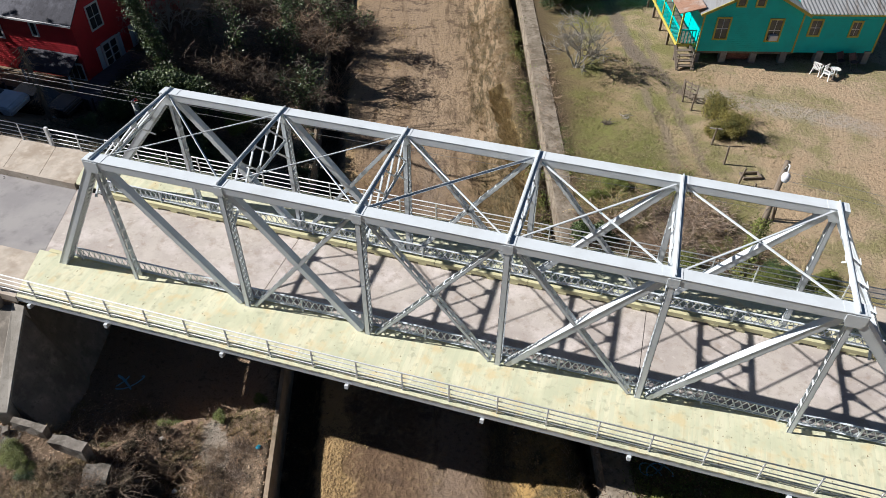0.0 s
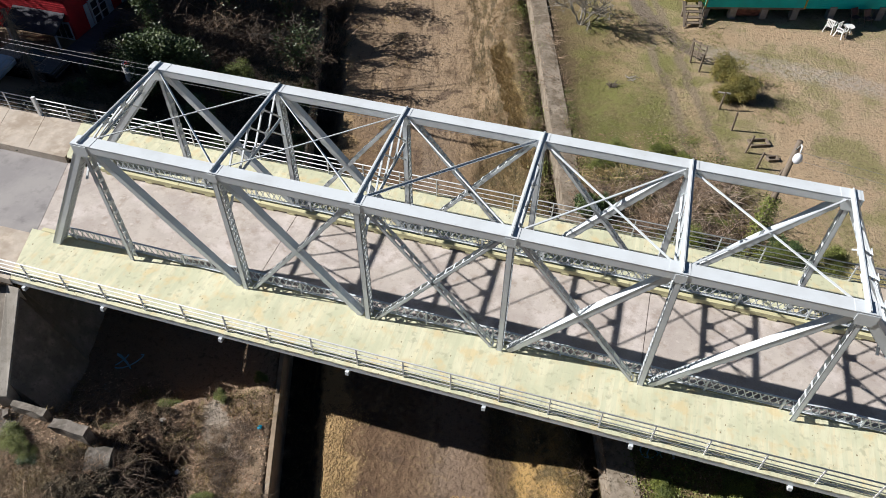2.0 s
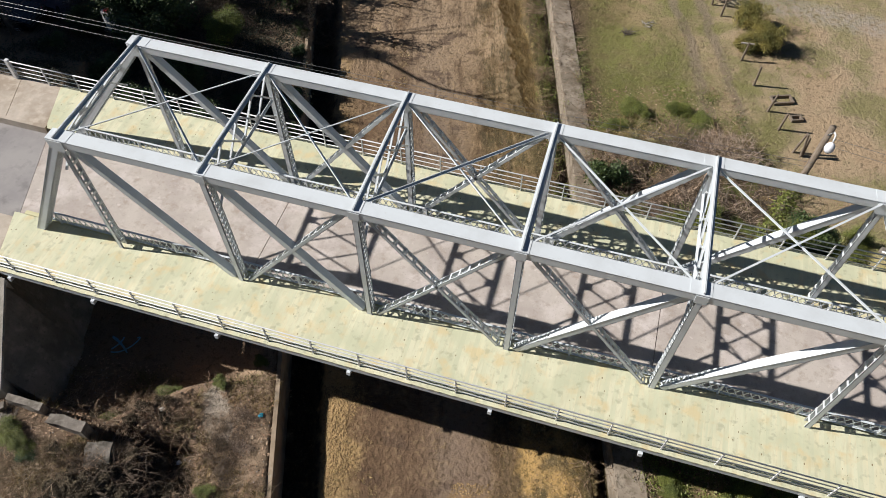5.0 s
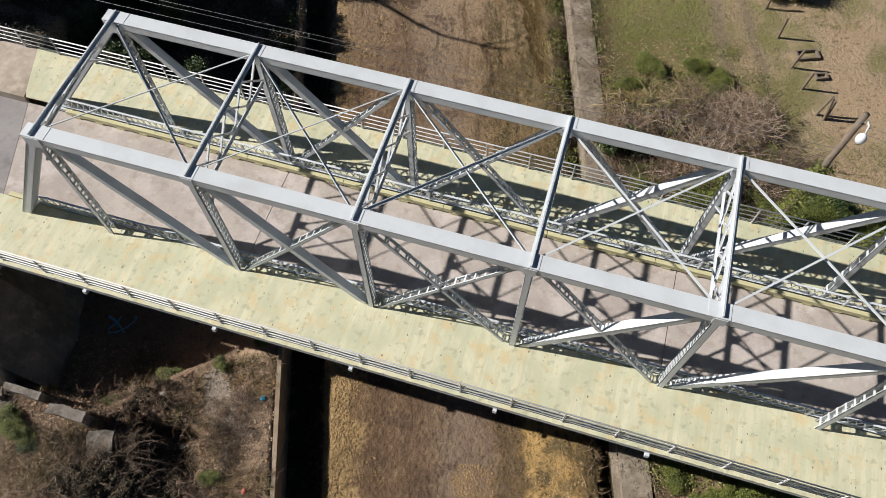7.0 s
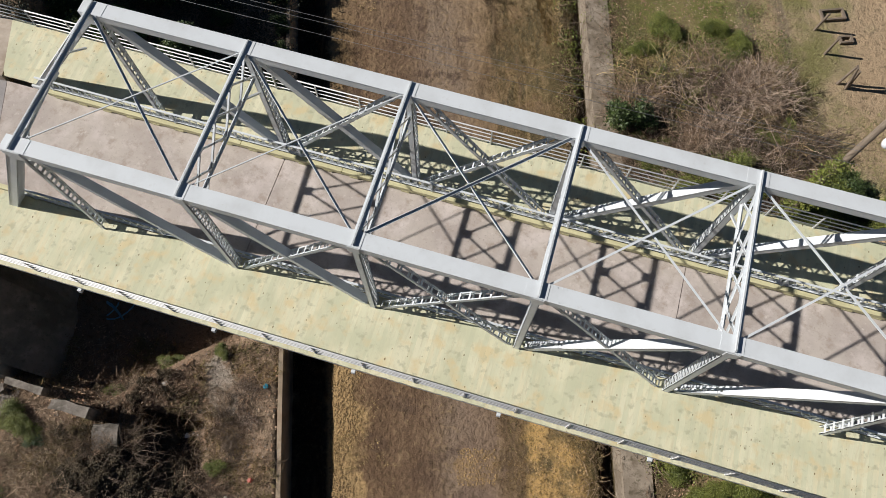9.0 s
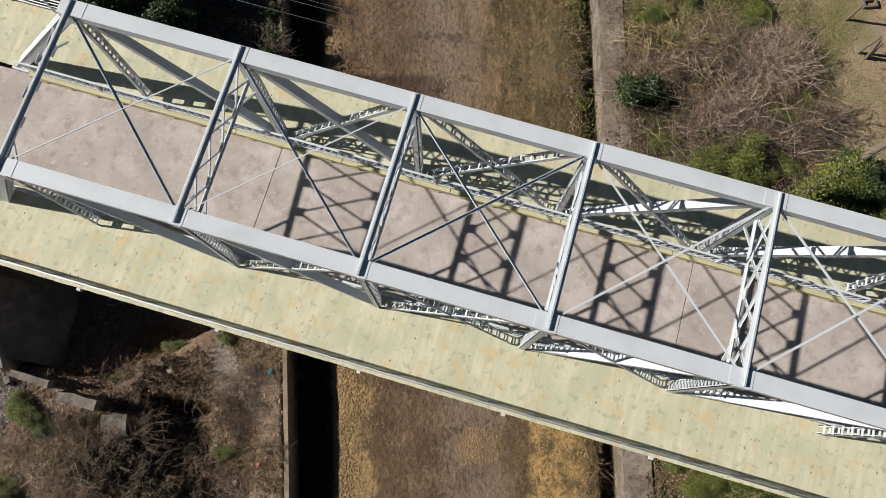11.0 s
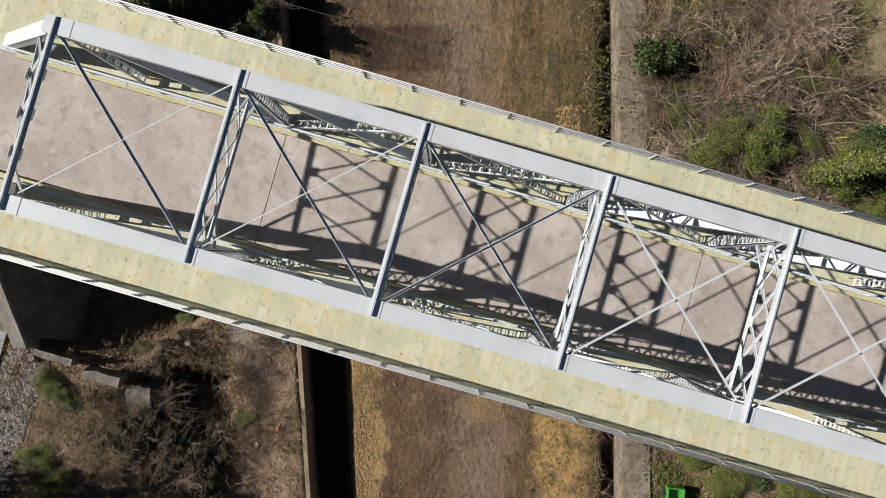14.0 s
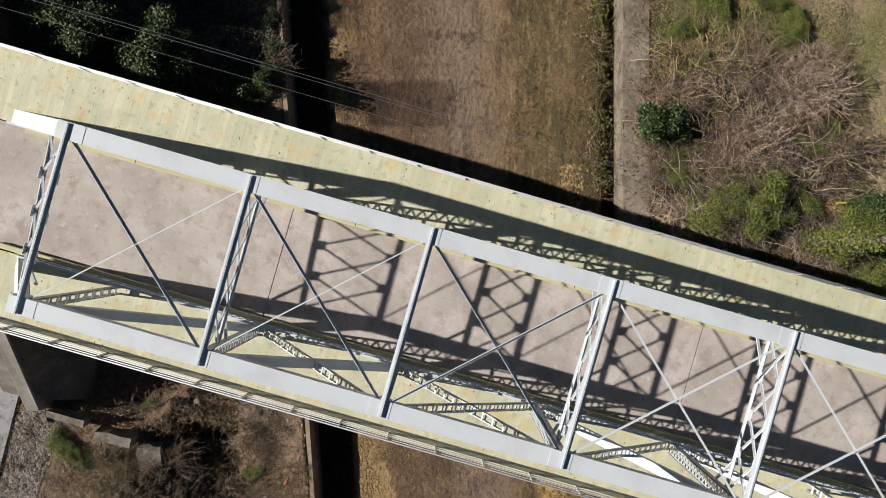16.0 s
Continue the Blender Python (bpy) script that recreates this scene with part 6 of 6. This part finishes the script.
for k in range(17):
    block("deck_board", DECKW, (-15.36 + 0.145 * k, 13.9, -3.10), (-15.36 + 0.145 * k + 0.137, 22.5, -3.02), t)
block("edge_board", DECKW, (-15.38, 13.82, -3.3), (-12.9, 13.89, -3.0), t)
block("edge_board", DECKW, (-12.89, 13.82, -3.3), (-12.82, 22.5, -3.0), t)
t = empty("board_fence", "dark stained board fence in front of the red house", "fence")
for k in range(64):
    block("board", DARK if k % 3 else DECKW, (-25.0 + 0.19 * k, 13.6, -3.2), (-25.0 + 0.19 * k + 0.18, 13.64, -2.35 + 0.02 * (k % 2)), t)
for k in range(7):
    block("fence_post", DARK, (-24.9 + 2.0 * k, 13.66, -3.2), (-24.8 + 2.0 * k, 13.76, -2.25), t)

t = empty("water_drum", "white plastic drum with a red lid", "drum")
t.location = (-9.6, 13.5, ground_z(*((-9.6) * CA + 13.5 * SA, 9.6 * SA + 13.5 * CA)))
bm = bmesh.new()
bmesh.ops.create_cone(bm, cap_ends=True, segments=24, radius1=0.30, radius2=0.30, depth=0.95, matrix=Matrix.Translation((0, 0, 0.9)))
for q in bm.verts:
    pass
part("body", bm, PLASTIC, t, smooth=False)
for z in (0.6, 0.9, 1.2):
    bm = bmesh.new()
    bmesh.ops.create_cone(bm, cap_ends=True, segments=24, radius1=0.315, radius2=0.315, depth=0.04, matrix=Matrix.Translation((0, 0, z)))
    part("hoop", bm, PLASTIC, t)
bm = bmesh.new()
bmesh.ops.create_cone(bm, cap_ends=True, segments=24, radius1=0.16, radius2=0.14, depth=0.06, matrix=Matrix.Translation((0, 0, 1.41)))
part("lid", bm, REDP, t, "red plastic lid")
bm = bmesh.new()
box(bm, (-0.35, -0.35, -0.1), (0.35, 0.35, 0.42))
part("stand", bm, OLDWOOD, t)

# a broken pole hung with dead vines
t = empty("vine_pole", "broken wooden pole hung with dead tan vines", "pole")
t.location = (-13.6, 11.2, -3.1)
bm = bmesh.new()
tube(bm, [(0, 0, -0.2), (0.05, 0, 2.5), (-0.1, 0.05, 5.0)], 0.14, 8, 0.09)
part("pole", bm, OLDWOOD, t)
s = Shape()
r_ = random.Random(31)
for _ in range(260):
    z = r_.uniform(0.8, 5.1)
    a = r_.uniform(0, 6.28)
    s.stick(wander((0.1 * math.cos(a), 0.1 * math.sin(a), z), (math.cos(a), math.sin(a), r_.uniform(-0.6, 0.6)), r_.uniform(0.3, 0.9), 4, r_, 0.35, 0.25), 0.014, 0.004)
o = new("dead_vine", s.mesh("dead_vine", TWIG)); o.parent = t


def street_lamp(x, y):
    t = empty("street_lamp", "white steel street lamp with a curved arm", "street lamp")
    t.location = (x, y, -3.1)
    bm = bmesh.new()
    tube(bm, [(0, 0, 0), (0, 0, 3.2), (0.05, -0.1, 3.6)], 0.07, 8, 0.05)
    part("post", bm, PLASTIC, t)
    bm = bmesh.new()
    tube(bm, [(0.05, -0.1, 3.55), (0.4, -0.3, 3.75), (0.8, -0.5, 3.7)], 0.05, 8)
    part("lamp_head", bm, PLASTIC, t)


street_lamp(-19.6, 13.3)


def car(x, y, turn, body_mat, label):
    t = empty("parked_car", label, "car", "parked cars")
    t.matrix_world = Matrix.Translation((x, y, ground_z(x * CA + y * SA, -x * SA + y * CA))) @ Matrix.Rotation(turn, 4, "Z")
    bm = bmesh.new()
    prof = [(-2.1, 0.3), (2.1, 0.3), (2.15, 0.62), (1.95, 0.78), (0.95, 0.90), (-1.75, 0.92), (-2.12, 0.80)]
    a = [bm.verts.new((px, -0.86, pz)) for px, pz in prof]
    b = [bm.verts.new((px, 0.86, pz)) for px, pz in prof]
    bm.faces.new(a); bm.faces.new(b[::-1])
    for i in range(7):
        bm.faces.new((a[i], b[i], b[(i + 1) % 7], a[(i + 1) % 7]))
    bmesh.ops.recalc_face_normals(bm, faces=bm.faces)
    bmesh.ops.bevel(bm, geom=list(bm.edges), offset=0.07, segments=2, affect="EDGES")
    part("body", bm, body_mat, t)
    bm = bmesh.new()
    v = box(bm, (-1.6, -0.76, 0.88), (0.95, 0.76, 1.40))
    for q in v:
        if q.co.z > 1:
            q.co.x = -1.15 if q.co.x < 0 else 0.25
            q.co.y *= 0.82
    bmesh.ops.bevel(bm, geom=list(bm.edges), offset=0.05, segments=2, affect="EDGES")
    part("glasshouse", bm, GLASS, t, "dark glazed car cabin")
    bm = bmesh.new()
    v = box(bm, (-1.2, -0.64, 1.385), (0.3, 0.64, 1.43))
    bmesh.ops.bevel(bm, geom=list(bm.edges), offset=0.015, segments=1, affect="EDGES")
    part("roof", bm, body_mat, t)
    for sx in (-1.3, 1.3):
        for sy in (-0.8, 0.8):
            bm = bmesh.new()
            bmesh.ops.create_cone(bm, cap_ends=True, segments=18, radius1=0.32, radius2=0.32, depth=0.2, matrix=Matrix.Translation((sx, sy, 0.32)) @ Matrix.Rotation(math.pi / 2, 4, "X"))
            w = part("wheel", bm, DARK, t)
            bm = bmesh.new()
            bmesh.ops.create_cone(bm, cap_ends=True, segments=14, radius1=0.19, radius2=0.19, depth=0.22, matrix=Matrix.Translation((sx, sy, 0.32)) @ Matrix.Rotation(math.pi / 2, 4, "X"))
            part("rim", bm, RAIL, w)


car(-16.6, 10.3, 0.15, material("pale_car_paint", (0.55, 0.58, 0.63), 0.25, 0.1, [((0.4, 0.42, 0.46), 2, 0.45, 0.7, 0.5)], coords="World"), "pale grey car parked below the approach road")
car(-15.4, 12.6, 0.1, material("black_car_paint", (0.02, 0.02, 0.025), 0.2, 0.1, [((0.04, 0.04, 0.045), 2, 0.45, 0.7, 0.5)], coords="World"), "black car parked beside the board fence")


# ---- rubble and litter on the near bank ----
def rubble(u, v, z, size, turn, tilt, label):
    bm = bmesh.new()
    a, b, c = size
    box(bm, (-a / 2, -b / 2, -c / 2), (a / 2, b / 2, c / 2))
    bmesh.ops.subdivide_edges(bm, edges=list(bm.edges), cuts=2, use_grid_fill=True)
    for q in bm.verts:
        q.co += 0.09 * Vector((noise.noise(q.co * 3 + Vector((u, v, 0))), noise.noise(q.co * 3 + Vector((v, u, 4))), 0.5 * noise.noise(q.co * 4 + Vector((u, 9, v)))))
    ob = part("concrete_slab", bm, RUBBLE)
    ob.matrix_world = local(u, v, z, turn) @ Matrix.Rotation(tilt[0], 4, "X") @ Matrix.Rotation(tilt[1], 4, "Y")
    return tagged(ob, label, "concrete slab", "broken slabs on the bank")


RUBBLE = material("broken_concrete", (0.205, 0.18, 0.155), 0.92, 0, [((0.10, 0.088, 0.07), 2.0, 0.40, 0.60, 0.85), ((0.33, 0.30, 0.26), 6.0, 0.5, 0.7, 0.6)], bump=0.02, bump_scale=14)
rubble(-1.35, -5.20, -3.34, (1.30, 0.34, 1.6), -0.25, (0.06, 0.05), "broken concrete slab tilted on the littered bank")
rubble(-3.0, -4.50, -3.15, (1.35, 0.26, 1.2), -0.27, (0.0, 0.0), "pale broken concrete slab beside the wing wall")
rubble(-0.32, -6.08, -3.34, (0.82, 0.85, 0.32), 0.05, (0.14, 0.10), "grey square concrete block among dry vines")
rubble(-3.9, -4.55, -3.0, (0.25, 0.25, 0.35), 0.3, (0.0, 0.0), "small concrete lump beside the wing wall")

STONE = material("gravel_stones", (0.22, 0.196, 0.176), 0.9, 0, [((0.12, 0.105, 0.09), 6, 0.4, 0.65, 0.7)], per_island=0.75, coords="World")
ball = bmesh.new()
bmesh.ops.create_icosphere(ball, subdivisions=1, radius=0.045)
st = Shape()
st.v = [Vector((p.co.x * 1.2, p.co.y * 0.9, p.co.z * 0.7)) for p in ball.verts]
st.f = [tuple(q.index for q in f.verts) for f in ball.faces]
ball.free()
join_scatter("gravel", st, spots(5200, 15, -6.9, -3.4, -11, -4.3, lambda u, v: -3.9 + 0.27 * v < u < -3.5 + 0.33 * (v + 5), 0.6, 1.7), STONE, "grey loose gravel beside the wing wall", "gravel")
join_scatter("clay_clods", st, spots(3000, 17, 6.5, 8.2, -15, -2.5, lambda u, v: 6.95 < warp(u, v) < 7.9 + 1.5 * noise.noise(Vector((0, v * 0.5, 3))), 0.2, 1.1) + spots(1400, 18, 14.1, 15.9, -14, 0.5, patchy(0.8, -0.05, 6), 0.2, 1.1) + spots(420, 46, 11.5, 12.9, -7.5, -6.2, patchy(1.2, -0.2, 6), 0.2, 0.9) + spots(320, 19, 14.9, 15.7, 2.0, 4.6, patchy(0.8, -0.2, 2), 0.5, 1.5), material("yellow_clay", (0.33, 0.225, 0.105), 0.95, 0, [((0.22, 0.145, 0.07), 2.0, 0.4, 0.62, 0.8)], per_island=0.3, coords="World"), "yellow clay clods turned up on the channel bed", "clay")
join_scatter("pebbles", st, spots(900, 16, -3.5, 5.1, -12, -2.5, lambda u, v: True, 0.3, 0.8), STONE, "scattered small stones on the bank", "stones")
bm = bmesh.new()
v = box(bm, (-12.0, -12.0, -3.3), (-3.86, -3.2, -2.98))
for q in v:
    q.co = W(q.co.x + 0.27 * q.co.y, q.co.y, q.co.z)
tagged(part("concrete_pad", bm, material("smooth_concrete", (0.34, 0.34, 0.35), 0.85, 0, [((0.25, 0.25, 0.26), 1.0, 0.42, 0.62, 0.8)], bump=0.004, coords="World")), "smooth grey concrete pad beside the gravel", "pavement", kind="structure")

BLUE = material("pale_blue_hose", (0.16, 0.36, 0.52), 0.5, 0, [((0.28, 0.45, 0.58), 3, 0.4, 0.65, 0.6)])


def scrawl(x, y, z, size, seed, label):
    bm = bmesh.new()
    pts = [Vector((size * (0.5 * math.cos(a * 1.9) + 0.08 * a - 0.4), size * 0.3 * math.sin(a * 2.7 + seed), 0.0)) for a in [i * 0.2 for i in range(36)]]
    for p_, q_ in zip(pts, pts[1:]):
        if (q_ - p_).length > 0.01:
            bar(bm, p_, q_, 0.05, 0.012, (-(q_ - p_).y, (q_ - p_).x, 0.0))
    ob = part("paint_scrawl", bm, BLUE)
    ob.matrix_world = Matrix.Translation((x, y, z)) @ Matrix.Rotation(0.25, 4, "Z")
    tagged(ob, label, "graffiti", "painted scrawls under the bridge")


for x, y, s_, k in ((-0.72, -1.73, 1.15, 2), (19.6, -0.2, 0.8, 5)):
    uu, vv = x * CA + y * SA, -x * SA + y * CA
    scrawl(x, y, ground_z(uu, vv) + 0.06, s_, k, "pale blue painted scrawl on the dark ground")
for u, v, c, nm, lb in ((4.62, -4.2, (0.02, 0.30, 0.45), "plastic_bag", "crumpled blue plastic bag on the bank"), (2.0, -5.9, (0.7, 0.7, 0.68), "paper_scrap", "crumpled white paper scrap on the bank"), (4.4, -7.4, (0.45, 0.10, 0.07), "drink_can", "flattened red can on the bank"), (1.2, -4.2, (0.6, 0.6, 0.6), "paper_scrap", "crumpled white paper scrap on the bank"), (3.6, -8.0, (0.65, 0.6, 0.5), "paper_scrap", "crumpled white paper scrap on the bank"), (20.6, 7.4, (0.75, 0.75, 0.75), "paper_scrap", "crumpled white paper scrap in the thicket")):
    bm = bmesh.new()
    bmesh.ops.create_icosphere(bm, subdivisions=2, radius=0.09)
    for q in bm.verts:
        q.co *= 1 + 0.6 * noise.noise(q.co * 14 + Vector((u, v, 0)))
        q.co.z = q.co.z * 0.4 + 0.03
    ob = part(nm, bm, material(nm, c, 0.5, 0, [(tuple(x * 0.6 for x in c), 9, 0.4, 0.65, 0.6)]))
    ob.location = W(u, v, ground_z(u, v) + 0.02)
    tagged(ob, lb, nm.replace("_", " "))
bm = bmesh.new()
tube(bm, [(-0.2, 0, 0), (0.2, 0.02, 0.03)], 0.03, 7)
ob = part("yellow_pole", bm, YELLOW)
ob.matrix_world = local(24.4, 3.0, ground_z(24.4, 3.0) + 0.55)
tagged(ob, "short yellow pole caught in the thicket", "pole")
t = empty("garden_cart", "bright green plastic garden cart on the bank", "cart")
t.matrix_world = local(18.6, -9.65, ground_z(18.6, -9.65), 1.5)
LIME = material("lime_plastic", (0.08, 0.30, 0.04), 0.45, 0, [((0.05, 0.20, 0.03), 4, 0.4, 0.65, 0.5)])
bm = bmesh.new()
v = box(bm, (-0.45, -0.28, 0.22), (0.45, 0.28, 0.26))
for lo, hi in (((-0.45, -0.30, 0.22), (0.45, -0.26, 0.55)), ((-0.45, 0.26, 0.22), (0.45, 0.30, 0.55)), ((-0.47, -0.26, 0.26), (-0.43, 0.26, 0.55)), ((0.43, -0.26, 0.26), (0.47, 0.26, 0.55))):
    box(bm, lo, hi)
part("tub", bm, LIME, t)
for sy in (-0.33, 0.33):
    bm = bmesh.new()
    bmesh.ops.create_cone(bm, cap_ends=True, segments=16, radius1=0.17, radius2=0.17, depth=0.06, matrix=Matrix.Translation((0.2, sy, 0.17)) @ Matrix.Rotation(math.pi / 2, 4, "X"))
    part("wheel", bm, DARK, t)
bm = bmesh.new()
tube(bm, [(-0.45, 0.2, 0.5), (-0.8, 0.2, 0.62), (-0.8, -0.2, 0.62), (-0.45, -0.2, 0.5)], 0.018, 6)
part("handle", bm, LIME, t)


# ---- boards of the footways ----
def boards(t, y0, y1):
    """Boards side by side; those at the two ends are cut on the skew."""
    w = 0.150

    def plank_mesh(a, b, x=None):
        bm = bmesh.new()
        for i, q in enumerate(box(bm, (-w / 2 + 0.0003, a, -0.045), (w / 2 - 0.0003, b, 0.0))):
            if x is not None:
                q.co.y = min(y1, max(y0, (XL - x - q.co.x) / SKEW)) if i in (0, 1, 4, 5) else max(y0, min(y1, (XR - x - q.co.x) / SKEW))
        me = bpy.data.meshes.new("plank")
        bm.to_mesh(me); bm.free()
        me.materials.append(PLANK)
        return me

    full = plank_mesh(y0, y1)
    rnd = random.Random(7)
    x = XL - SKEW * y1 + w / 2
    while x < XR - SKEW * y0:
        a, b = max(y0, (XL - x) / SKEW), min(y1, (XR - x) / SKEW)
        if b - a > 0.05:
            o = new("plank", full if b - a > y1 - y0 - 0.001 else plank_mesh(a, b, x))
            o.parent = t
            o.location = (x, rnd.uniform(-0.006, 0.006), rnd.uniform(-0.0012, 0.0012))
        x += w


boards(near_walk, -1.93, 0.42)
boards(far_walk, 4.40, 6.71)
